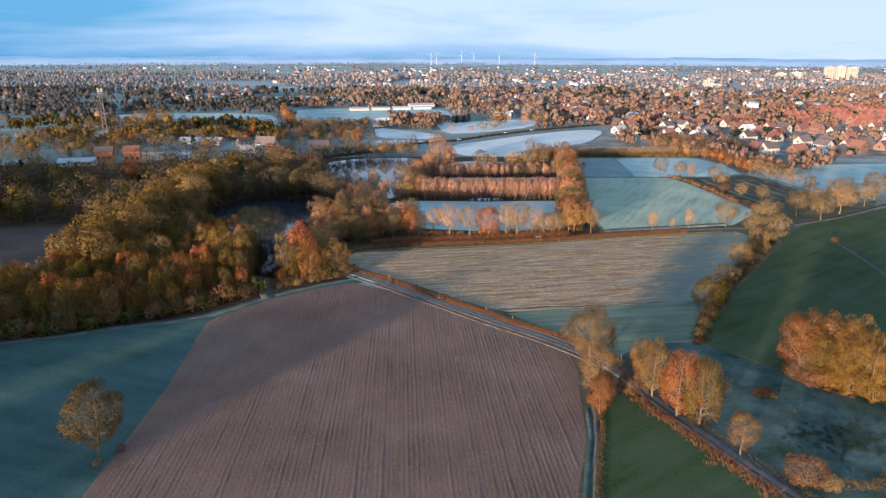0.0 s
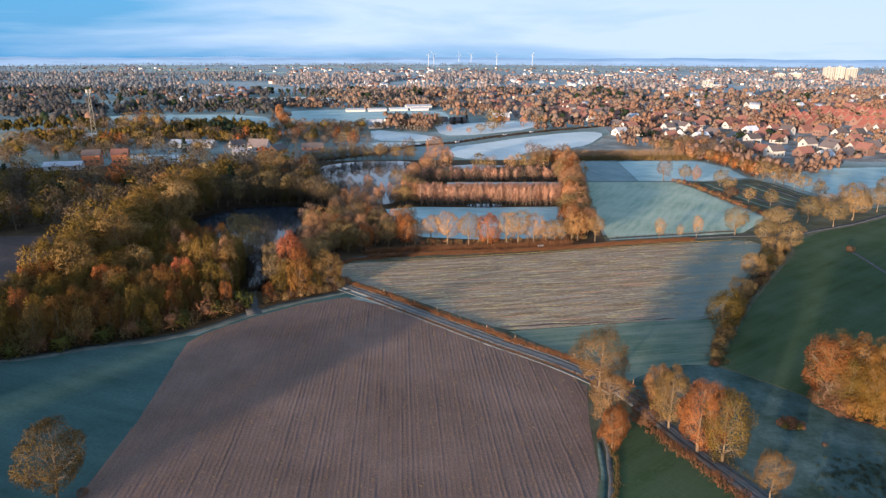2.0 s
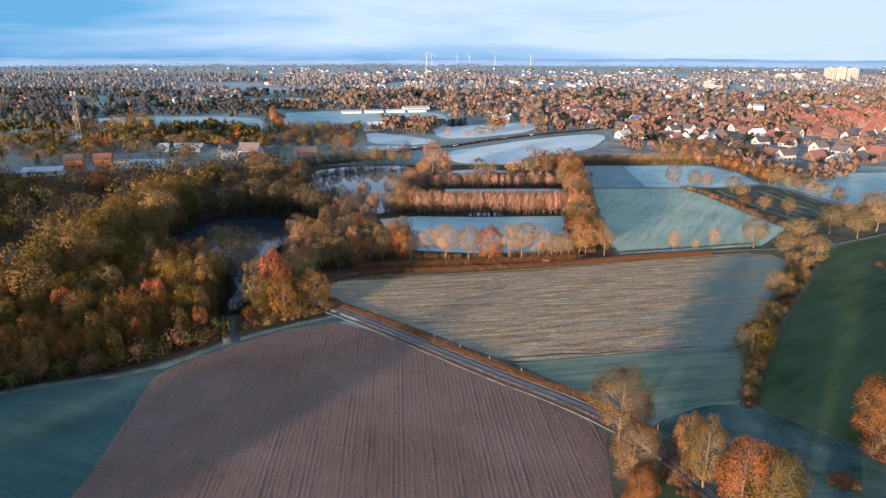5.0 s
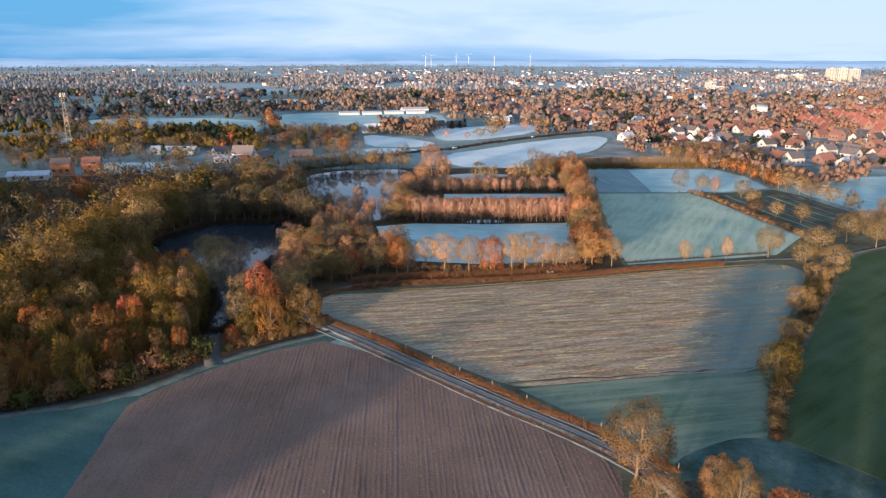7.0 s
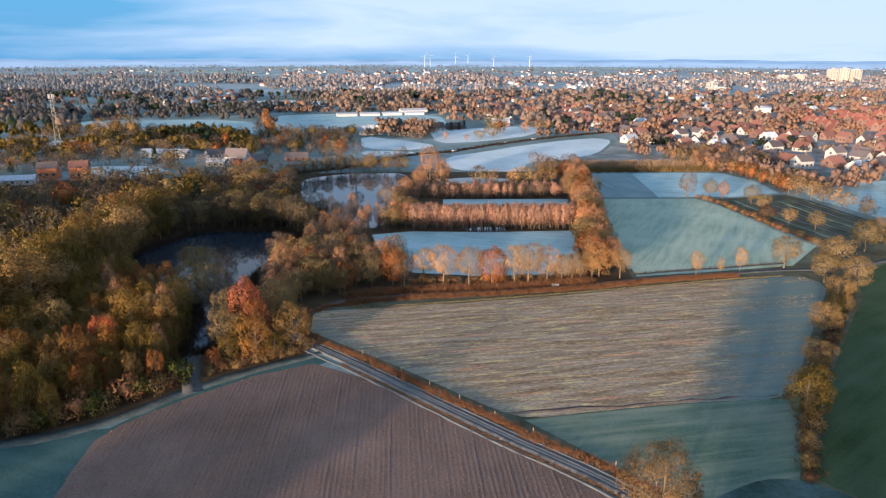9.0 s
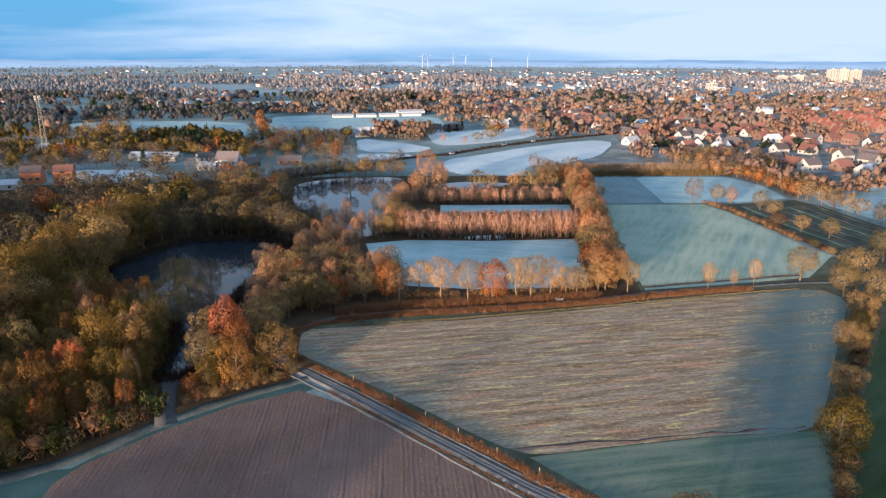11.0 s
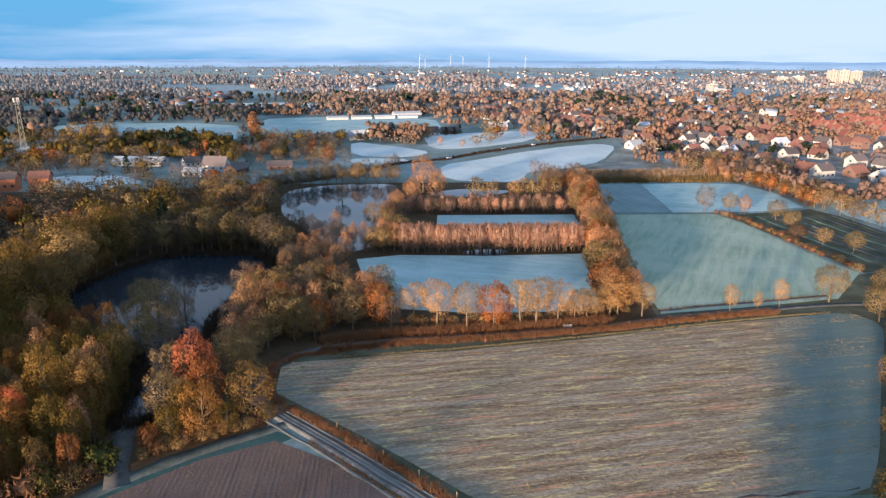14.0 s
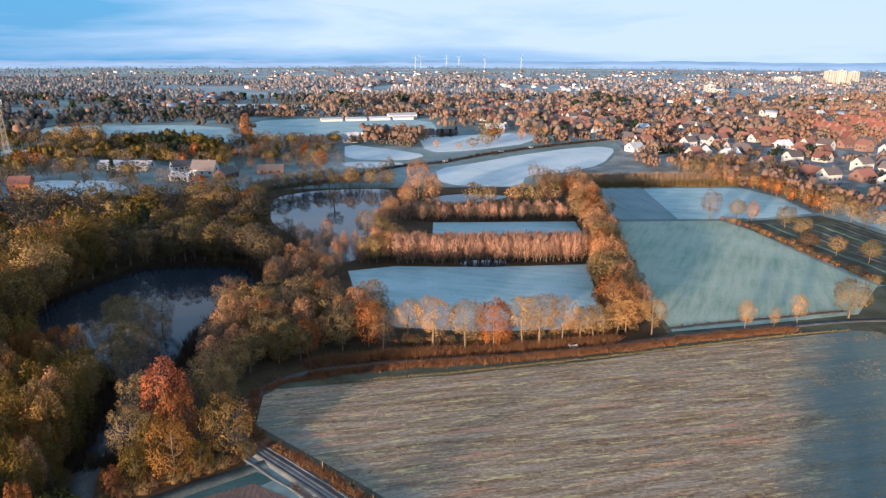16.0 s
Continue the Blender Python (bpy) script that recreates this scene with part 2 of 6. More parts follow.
LEAF = {
    "oak": leaf_mat("tan_twigs_and_leaves", (0.239, 0.168, 0.07), (0.323, 0.224, 0.0952), (0.405, 0.28, 0.123)),
    "olive": leaf_mat("olive_autumn_leaves", (0.125, 0.086, 0.018), (0.18, 0.122, 0.024), (0.23, 0.158, 0.036)),
    "rust": leaf_mat("rust_autumn_leaves", (0.25, 0.098, 0.03), (0.325, 0.125, 0.038), (0.40, 0.158, 0.05)),
    "red": leaf_mat("red_orange_leaves", (0.374, 0.099, 0.044), (0.484, 0.143, 0.066), (0.572, 0.22, 0.099)),
    "gold": leaf_mat("golden_leaves", (0.235, 0.13, 0.026), (0.31, 0.175, 0.036), (0.385, 0.225, 0.055)),
    "grey": leaf_mat("bare_grey_brown_twigs", (0.165, 0.122, 0.088), (0.22, 0.163, 0.118), (0.28, 0.21, 0.152)),
    "pink": leaf_mat("reddish_bare_twigs", (0.42, 0.225, 0.115), (0.53, 0.285, 0.145), (0.62, 0.35, 0.19)),
    "pine": leaf_mat("dark_green_needles", (0.02, 0.034, 0.018), (0.03, 0.05, 0.024), (0.045, 0.068, 0.03)),
    "lime": leaf_mat("pale_tan_twigs", (0.38, 0.23, 0.095), (0.48, 0.295, 0.122), (0.57, 0.355, 0.155)),
    "green": leaf_mat("yellow_green_leaves", (0.08, 0.082, 0.02), (0.115, 0.115, 0.026), (0.155, 0.148, 0.038)),
}
LEAF["old"] = leaf_mat("olive_brown_oak_twigs", (0.07, 0.052, 0.016), (0.096, 0.07, 0.021), (0.125, 0.092, 0.029))
# Alder twigs darkened: the shade in the back wood put into their colour.
LEAF["dim"] = leaf_mat("shade_darkened_alder_twigs", (0.085, 0.07, 0.05), (0.115, 0.094, 0.066), (0.15, 0.122, 0.085))
LEAF["amber"] = leaf_mat("amber_autumn_leaves", (0.24, 0.115, 0.028), (0.30, 0.145, 0.035), (0.36, 0.178, 0.047))
LEAF["tan"] = leaf_mat("tan_autumn_leaves", (0.225, 0.138, 0.045), (0.285, 0.176, 0.058), (0.345, 0.215, 0.075))
LEAF["brown"] = leaf_mat("brown_oak_leaves", (0.20, 0.118, 0.048), (0.255, 0.15, 0.06), (0.31, 0.185, 0.078))
LEAF["bush"] = leaf_mat("russet_bush_twigs", (0.16, 0.085, 0.045), (0.215, 0.112, 0.058), (0.27, 0.145, 0.08))
LEAF["slim"] = leaf_mat("pinkish_grey_twigs", (0.42, 0.25, 0.18), (0.54, 0.32, 0.23), (0.64, 0.40, 0.29))
# Middle distance: paler and less saturated, with haze put into the colour.
LEAF["mid"] = leaf_mat("haze_paled_twigs", (0.19, 0.145, 0.112), (0.235, 0.18, 0.14), (0.28, 0.215, 0.168), dark=1.0)
LEAF["mid_rust"] = leaf_mat("haze_paled_rust_leaves", (0.205, 0.13, 0.092), (0.255, 0.162, 0.115), (0.305, 0.196, 0.14), dark=1.0)
# Greyed and dimmed: the hazy, dark west is put into this twig colour.
LEAF["hazed"] = leaf_mat("hazed_brown_twigs", (0.07, 0.067, 0.064), (0.09, 0.086, 0.082), (0.112, 0.107, 0.102), dark=1.0)
# Far trees: the haze of distance painted in, bluest for the farthest.
LEAF["far"] = leaf_mat("hazed_far_twigs", (0.12, 0.138, 0.16), (0.152, 0.174, 0.20), (0.185, 0.21, 0.24), dark=1.0)
LEAF["farthest"] = leaf_mat("blue_hazed_twigs", (0.12, 0.155, 0.20), (0.155, 0.20, 0.25), (0.19, 0.245, 0.30), dark=1.0)
LEAF["far_rust"] = leaf_mat("haze_paled_brown_twigs", (0.27, 0.235, 0.225), (0.325, 0.283, 0.272), (0.38, 0.33, 0.318), dark=1.0)
M_DRY = leaf_mat("dry_russet_grass", (0.17, 0.085, 0.045), (0.27, 0.13, 0.066), (0.37, 0.195, 0.105))
M_SEDGE = leaf_mat("dull_brown_sedge", (0.08, 0.06, 0.025), (0.15, 0.11, 0.045), (0.24, 0.18, 0.08))
M_STRAW = leaf_mat("frosted_straw", (0.24, 0.175, 0.08), (0.34, 0.265, 0.13), (0.42, 0.35, 0.20))
M_SCRUB = leaf_mat("dark_scrub", (0.03, 0.024, 0.018), (0.05, 0.038, 0.028), (0.075, 0.056, 0.04))
M_REED = leaf_mat("pale_reed", (0.22, 0.15, 0.09), (0.34, 0.24, 0.15), (0.46, 0.34, 0.22))
M_CLOD = leaf_mat("dry_stubble_scraps", (0.20, 0.12, 0.065), (0.32, 0.21, 0.12), (0.42, 0.32, 0.22))


def bark_mat():
    m, n, l, b = material("bark", 0.95, 0.1)
    nz = noise_tex(n, l, 3.0, 5, 0.6, (1, 1, 0.25))
    r = ramp(n, [(0.3, (0.10, 0.075, 0.05)), (0.7, (0.24, 0.19, 0.13))])
    l.new(nz.outputs["Fac"], r.inputs["Fac"])
    l.new(r.outputs["Color"], b.inputs["Base Color"])
    bump(n, l, b, nz.outputs["Fac"], 0.5, 0.05)
    return m


M_BARK = bark_mat()


def plain_mat(name, colour, rough=0.8, vary=0.25, scale=1.5, metal=0.0, by_object=0.0, spec=0.3):
    m, n, l, b = material(name, rough, spec)
    nz = noise_tex(n, l, scale, 4, 0.6)
    lo, hi = tuple(c * (1 - vary) for c in colour), tuple(min(1, c * (1 + vary)) for c in colour)
    r = ramp(n, [(0.3, lo), (0.7, hi)])
    l.new(nz.outputs["Fac"], r.inputs["Fac"])
    col = r.outputs["Color"]
    if by_object:
        inf = n.new("ShaderNodeObjectInfo")
        r2 = ramp(n, [(0.0, (1 - by_object,) * 3), (1.0, (1 + by_object,) * 3)])
        l.new(inf.outputs["Random"], r2.inputs["Fac"])
        col = mixed(n, l, "MULTIPLY", 1.0, col, r2.outputs["Color"])
    l.new(col, b.inputs["Base Color"])
    b.inputs["Metallic"].default_value = metal
    return m


M_WHITE = plain_mat("white_render", (0.44, 0.435, 0.415), 0.8, 0.08, 0.6, by_object=0.15)
M_BRICK = plain_mat("red_brick", (0.17, 0.105, 0.085), 0.85, 0.2, 2.0, by_object=0.25)
M_ORANGE = plain_mat("orange_brick", (0.40, 0.155, 0.075), 0.85, 0.15, 2.0)
M_CREAM = plain_mat("cream_concrete", (0.36, 0.345, 0.30), 0.85, 0.08, 0.3)
M_TILE_RED = plain_mat("red_roof_tiles", (0.17, 0.08, 0.062), 0.75, 0.2, 1.2, by_object=0.3)
M_TILE_BRIGHT = plain_mat("bright_red_roof_tiles", (0.26, 0.09, 0.064), 0.75, 0.15, 1.2, by_object=0.25)
M_TILE_DARK = plain_mat("dark_roof_tiles", (0.10, 0.085, 0.085), 0.7, 0.25, 1.2, by_object=0.35)
M_TILE_FROST = plain_mat("frost_covered_roof", (0.40, 0.44, 0.50), 0.7, 0.2, 0.8, by_object=0.25)
M_GLASS = plain_mat("window_glass", (0.04, 0.05, 0.06), 0.08, 0.2, 0.5, spec=0.5)
M_STEEL = plain_mat("galvanised_steel", (0.26, 0.25, 0.21), 0.5, 0.15, 2.0, 0.6)
# turbine white turned blue-grey: far haze put into the paint colour
M_TURBINE = plain_mat("haze_greyed_steel", (0.29, 0.35, 0.41), 0.5, 0.03, 0.2)
M_WOOD = plain_mat("weathered_wood", (0.24, 0.18, 0.12), 0.9, 0.25, 4.0)
M_CARS = plain_mat("white_car_paint", (0.75, 0.76, 0.78), 0.3, 0.03, 1.0, spec=0.5)
M_TYRE = plain_mat("tyre_rubber", (0.02, 0.02, 0.02), 0.9, 0.2, 5.0)


# ---------- helpers for meshes ----------
def tri_mesh(name, verts, faces, mat):
    """One mesh from arrays of corners and of three- or four-cornered faces."""
    me = bpy.data.meshes.new(name)
    verts, faces = np.asarray(verts, np.float32), np.asarray(faces, np.int32)
    k = faces.shape[1]
    me.vertices.add(len(verts))
    me.vertices.foreach_set("co", verts.ravel())
    me.loops.add(faces.size)
    me.loops.foreach_set("vertex_index", faces.ravel())
    me.polygons.add(len(faces))
    me.polygons.foreach_set("loop_start", np.arange(0, faces.size, k, dtype=np.int32))
    me.polygons.foreach_set("loop_total", np.full(len(faces), k, np.int32))
    me.update(calc_edges=True)
    me.materials.append(mat)
    return me


def soup(name, tris, mat, out=None):
    """A mesh of loose triangles, from an array (n, 3, 3). out: the way out of the crown at each, to which they turn their faces."""
    if out is None:
        return tri_mesh(name, tris.reshape(-1, 3), np.arange(len(tris) * 3).reshape(-1, 3), mat)
    face = np.cross(tris[:, 1] - tris[:, 0], tris[:, 2] - tris[:, 0])
    face /= np.linalg.norm(face, axis=1)[:, None] + 1e-9
    wrong = (face * out).sum(1) < 0
    tris = tris.copy()
    tris[wrong] = tris[wrong][:, ::-1]
    face[wrong] *= -1
    soft = out + 0.4 * face
    soft /= np.linalg.norm(soft, axis=1)[:, None] + 1e-9
    me = tri_mesh(name, tris.reshape(-1, 3), np.arange(len(tris) * 3).reshape(-1, 3), mat)
    me.normals_split_custom_set_from_vertices(np.repeat(soft, 3, 0).tolist())
    return me


def part(name, bm, mat, parent, label=""):
    me = bpy.data.meshes.new(name)
    bm.to_mesh(me)
    bm.free()
    me.materials.append(mat)
    ob = new(name, me)
    ob.parent = parent
    return tagged(ob, label) if label else ob


def child(name, me, parent, label=""):
    ob = new(name, me)
    ob.parent = parent
    return tagged(ob, label) if label else ob


def root(name, m, label, category, group=""):
    ob = new(name)
    ob.empty_display_size = 0.5
    ob.matrix_basis = m
    return tagged(ob, label, category, group)


def box_bm(x0, y0, z0, x1, y1, z1, bevel=0.0):
    bm = bmesh.new()
    bmesh.ops.create_cube(bm, size=1, matrix=Matrix.Translation(((x0 + x1) / 2, (y0 + y1) / 2, (z0 + z1) / 2)) @ Matrix.Diagonal((x1 - x0, y1 - y0, z1 - z0, 1)))
    if bevel:
        bmesh.ops.bevel(bm, geom=bm.edges[:], offset=bevel, segments=1, affect="EDGES")
    return bm


def inside(poly, x, y):
    hit, j = False, len(poly) - 1
    for i in range(len(poly)):
        (xi, yi), (xj, yj) = poly[i], poly[j]
        if (yi > y) != (yj > y) and x < (xj - xi) * (y - yi) / (yj - yi) + xi:
            hit = not hit
        j = i
    return hit


def inside_many(poly, xy):
    hit, j = np.zeros(len(xy), bool), len(poly) - 1
    x, y = xy[:, 0], xy[:, 1]
    for i in range(len(poly)):
        (xi, yi), (xj, yj) = poly[i], poly[j]
        if yi != yj:
            hit ^= ((yi > y) != (yj > y)) & (x < (xj - xi) * (y - yi) / (yj - yi) + xi)
        j = i
    return hit


def rounded(poly, rounds=2):
    """The outline with its corners cut, so that it bends as hedges and banks do."""
    for _ in range(rounds):
        out = []
        for (ax, ay), (bx, by) in zip(poly, poly[1:] + poly[:1]):
            out += [(0.8 * ax + 0.2 * bx, 0.8 * ay + 0.2 * by), (0.2 * ax + 0.8 * bx, 0.2 * ay + 0.8 * by)]
        poly = out
    return poly


def line_points(path, step):
    """Points along a line of corners, every step metres, with the way ahead at each."""
    out = []
    for (ax, ay), (bx, by) in zip(path, path[1:]):
        d = math.hypot(bx - ax, by - ay)
        for k in range(max(1, int(d / step))):
            u = k / max(1, int(d / step))
            out.append((ax + (bx - ax) * u, ay + (by - ay) * u, (bx - ax) / d, (by - ay) / d))
    out.append((*path[-1], out[-1][2], out[-1][3]))
    return out


def field(name, poly, z, mat, label, category="field", depth=0.3):
    """A field, bank or pond: a thin slab with the outline given, sunk into the ground."""
    bm = bmesh.new()
    f = bm.faces.new([bm.verts.new((x, y, z)) for x, y in poly])
    f.normal_update()
    if f.normal.z < 0:
        f.normal_flip()
    bmesh.ops.triangulate(bm, faces=bm.faces[:])
    edge = bmesh.ops.extrude_edge_only(bm, edges=[e for e in bm.edges if e.is_boundary])
    bmesh.ops.translate(bm, verts=[v for v in edge["geom"] if isinstance(v, bmesh.types.BMVert)], vec=(0, 0, -z - depth))
    me = bpy.data.meshes.new(name)
    bm.to_mesh(me)
    bm.free()
    me.materials.append(mat)
    return tagged(new(name, me), label, category, kind="structure")


def strip(name, path, width, z, mat, label, category, shift=0.0, wobble=0.0, seed=1):
    """A band along a line, such as a road, a rut or a margin."""
    rng = np.random.default_rng(seed)
    pts = line_points(path, 4.0)
    sm = np.array([(p[0], p[1]) for p in pts])
    for _ in range(3):
        sm[1:-1] = 0.25 * sm[:-2] + 0.5 * sm[1:-1] + 0.25 * sm[2:]
    way = np.gradient(sm, axis=0)
    way /= np.linalg.norm(way, axis=1)[:, None]
    side = np.stack([way[:, 1], -way[:, 0]], 1)
    w0 = shift - width / 2 + wobble * rng.standard_normal(len(sm))
    w1 = shift + width / 2 + wobble * rng.standard_normal(len(sm))
    a, b = sm + side * w0[:, None], sm + side * w1[:, None]
    n = len(sm)
    verts = np.concatenate([np.c_[a, np.full(n, -0.2)], np.c_[a, np.full(n, z)], np.c_[b, np.full(n, z)], np.c_[b, np.full(n, -0.2)]])
    faces = []
    for r in range(3):
        for i in range(n - 1):
            faces.append((r * n + i, (r + 1) * n + i, (r + 1) * n + i + 1, r * n + i + 1))
    return tagged(new(name, tri_mesh(name, verts, np.array(faces)[:, ::-1], mat)), label, category, kind="structure")


def tufts(name, centres, per, spread, height, width, mat, label, category="undergrowth", seed=1, lean=0.5):
    """Grass, reeds or brambles: loose blades standing round the given places."""
    rng = np.random.default_rng(seed)
    c = np.repeat(np.asarray(centres, float), per * 2, 0)
    n = len(c)
    width = width * 0.55
    base = np.c_[c[:, :2] + rng.normal(0, spread, (n, 2)), np.zeros(n) - 0.02]
    h = height * rng.uniform(0.4, 1.15, n)
    tip = base + np.c_[rng.normal(0, lean, (n, 2)) * h[:, None], h]
    ang = rng.uniform(0, math.tau, n)
    w = width * rng.uniform(0.5, 1.3, n)
    side = np.c_[np.cos(ang) * w, np.sin(ang) * w, np.zeros(n)]
    low = base + (tip - base) * 0.0
    return tagged(new(name, soup(name, np.stack([low - side, low + side, tip], 1), mat)), label, category, kind="stuff")


def along(path, step, jitter, seed, shift=0.0):
    rng = np.random.default_rng(seed)
    p = np.array(line_points(path, step))
    xy = p[:, :2] + np.c_[p[:, 3], -p[:, 2]] * shift
    return xy + rng.normal(0, jitter, xy.shape)


# ---------- trees ----------
def tube(p, q, r, s, sides=4):
    p, q = np.asarray(p, float), np.asarray(q, float)
    d = q - p
    d /= np.linalg.norm(d) + 1e-9
    u = np.cross(d, (0, 0, 1) if abs(d[2]) < 0.9 else (1, 0, 0))
    u /= np.linalg.norm(u)
    v = np.cross(d, u)
    a = np.arange(sides) * math.tau / sides
    ring = np.cos(a)[:, None] * u + np.sin(a)[:, None] * v
    verts = np.concatenate([p + ring * r, q + ring * s])
    faces = [(i, (i + 1) % sides, sides + (i + 1) % sides, sides + i) for i in range(sides)]
    return verts, faces


def join_tubes(segs, sides=4):
    verts, faces, k = [], [], 0
    for p, q, r, s in segs:
        v, f = tube(p, q, r, s, sides)
        verts.append(v)
        faces += [tuple(i + k for i in x) for x in f]
        k += len(v)
    return np.concatenate(verts), faces


def crown_clumps(rng, count):
    """The boughs of a crown, in a ball of radius one: the middle and size of each."""
    k = np.arange(count) + 0.5
    el, az = np.arccos(1 - 1.84 * k / count), k * 2.39996 + rng.uniform(0, 6.28)
    d = np.stack([np.cos(az) * np.sin(el), np.sin(az) * np.sin(el), np.cos(el)], 1) + rng.normal(0, 0.13, (count, 3))
    d /= np.linalg.norm(d, axis=1)[:, None]
    size = (2.0 / math.sqrt(count)) * rng.uniform(0.62, 1.12, count)
    return d * (rng.uniform(0.74, 1.06, count) - size * 0.72)[:, None], size


def grow(rng, boughs, shape, low, subs):
    """The wood of a tree one metre high, as tapered pieces that end in its boughs. shape: the crown's half width; low: where it begins."""
    segs = []
    lean = rng.normal(0, 0.02, 2)
    zs = [0, 0.12, 0.3, 0.5, 0.68, 0.84]
    stem = [np.array([lean[0] * z * 2, lean[1] * z * 2, z]) + np.r_[rng.normal(0, 0.008, 2), 0] * (z > 0) for z in zs]
    radii = [0.026, 0.019, 0.015, 0.011, 0.007, 0.003]
    for k in range(5):
        segs.append((stem[k], stem[k + 1], radii[k], radii[k + 1]))
    mid, half = np.array([0, 0, (1 + low) / 2]), np.array([shape, shape, (1 - low) / 2])
    for c in boughs:
        end = mid + c * half
        u = float(np.clip(end[2] - np.hypot(end[0], end[1]) * rng.uniform(0.5, 0.9), low * 0.7 + 0.02, 0.78))
        j = min(4, int(np.searchsorted(zs[1:], u)))
        f = (u - zs[j]) / (zs[j + 1] - zs[j])
        start = stem[j] * (1 - f) + stem[j + 1] * f
        knee = start * 0.5 + end * 0.5 + np.r_[rng.normal(0, 0.02, 2), -0.02]
        r = 0.0085 * (1.1 - u)
        segs += [(start, knee, r, r * 0.6), (knee, end, r * 0.6, 0.0014)]
        for _ in range(subs):
            g = rng.uniform(0.2, 1.0)
            s0 = knee * (1 - g) + end * g
            d = rng.normal(0, 0.7, 3) + c * 1.6
            segs.append((s0, s0 + d / np.linalg.norm(d) * half * rng.uniform(0.25, 0.42), 0.0026, 0.0008))
    return segs, mid, half


def foliage(rng, c, way, size, slim, outward):
    """Small leaf sprays and twigs at the places given; way: out of the bough at each."""
    n = len(c)
    d = rng.normal(0, 1, (n, 3))
    d = d * (1 - outward) + (way + np.array([0, 0, 0.5 if outward < 0.8 else 1.8])) * outward * 1.5
    d /= np.linalg.norm(d, axis=1)[:, None] + 1e-9
    w = np.cross(d, rng.normal(0, 1, (n, 3)))
    w /= np.linalg.norm(w, axis=1)[:, None] + 1e-9
    s = size * rng.uniform(0.5, 1.4, n)[:, None]
    return np.stack([c - w * s * slim, c + w * s * slim, c + d * s], 1)


def unit(v):
    return v / (np.linalg.norm(v, axis=1)[:, None] + 1e-9)


def leafy_crown(rng, boughs, sizes, mid, half, per, size, slim, outward, heart):
    """Sprays on the outside of every bough, and for leafy kinds a closed heart of the same boughs behind them. Gives triangles and the way out at each."""
    n = len(boughs) * per
    at, r = np.repeat(boughs, per, 0), np.repeat(sizes, per)
    way = unit(unit(rng.normal(0, 1, (n, 3))) + 0.75 * unit(at))
    spot = at + way * (r * rng.uniform(0.25, 1.0, n) ** 0.6 * 1.12)[:, None]
    tris = foliage(rng, mid + spot * half, way, size, slim, outward)
    out = unit(0.55 * unit(spot) + 0.6 * way + (0, 0, 0.22))
    if heart:
        mass = bmesh.new()
        bmesh.ops.create_icosphere(mass, subdivisions=heart, radius=1)
        d = np.array([v.co[:] for v in mass.verts])
        f = np.array([[v.index for v in t.verts] for t in mass.faces])
        mass.free()
        along_ = d @ boughs.T
        gap = sizes[None] ** 2 - ((boughs**2).sum(1)[None] - along_**2)
        reach = np.where((gap > 0) & (along_ > 0), along_ + np.sqrt(np.maximum(gap, 0)), 0.45).max(1)
        skin = d * (np.maximum(reach, 0.45) * 0.5 * rng.uniform(0.93, 1.05, len(d)))[:, None]
        t = skin[f]
        face = unit(np.cross(t[:, 1] - t[:, 0], t[:, 2] - t[:, 0]))
        out = np.concatenate([out, unit(0.5 * unit(t.mean(1)) + 0.7 * face + (0, 0, 0.2))])
        tris = np.concatenate([tris, mid + t * half])
    return tris, out


# kind: leaves, crown half width, where the crown begins, the length of its sprays, slimness, outwardness
TREE = {
    "oak": ("oak", 0.42, 0.17, 0.062, 0.13, 0.25),
    "old_oak": ("old", 0.43, 0.20, 0.062, 0.14, 0.25),
    "olive": ("olive", 0.36, 0.02, 0.058, 0.16, 0.45),
    "rust": ("rust", 0.34, 0.02, 0.056, 0.17, 0.45),
    "brown_oak": ("brown", 0.42, 0.15, 0.058, 0.16, 0.25),
    "amber": ("amber", 0.36, 0.02, 0.054, 0.18, 0.4),
    "tan": ("tan", 0.38, 0.02, 0.056, 0.16, 0.4),
    "red": ("red", 0.32, 0.15, 0.050, 0.20, 0.35),
    "gold": ("gold", 0.40, 0.02, 0.050, 0.20, 0.35),
    "grey": ("grey", 0.32, 0.14, 0.070, 0.06, 0.4),
    "dim": ("dim", 0.34, 0.06, 0.060, 0.10, 0.4),
    "pink": ("pink", 0.28, 0.10, 0.065, 0.085, 0.4),
    "slim": ("slim", 0.15, 0.06, 0.085, 0.032, 0.85),
    "lime": ("lime", 0.32, 0.25, 0.055, 0.09, 0.3),
    "bush": ("oak", 0.62, 0.0, 0.13, 0.07, 0.5),
    "bush_red": ("bush", 0.66, 0.0, 0.10, 0.12, 0.5),
    "bush_gold": ("gold", 0.60, 0.0, 0.085, 0.16, 0.45),
    "bush_dim": ("bush", 0.66, 0.0, 0.09, 0.12, 0.5),
    "bush_green": ("green", 0.66, 0.0, 0.070, 0.35, 0.4),
}
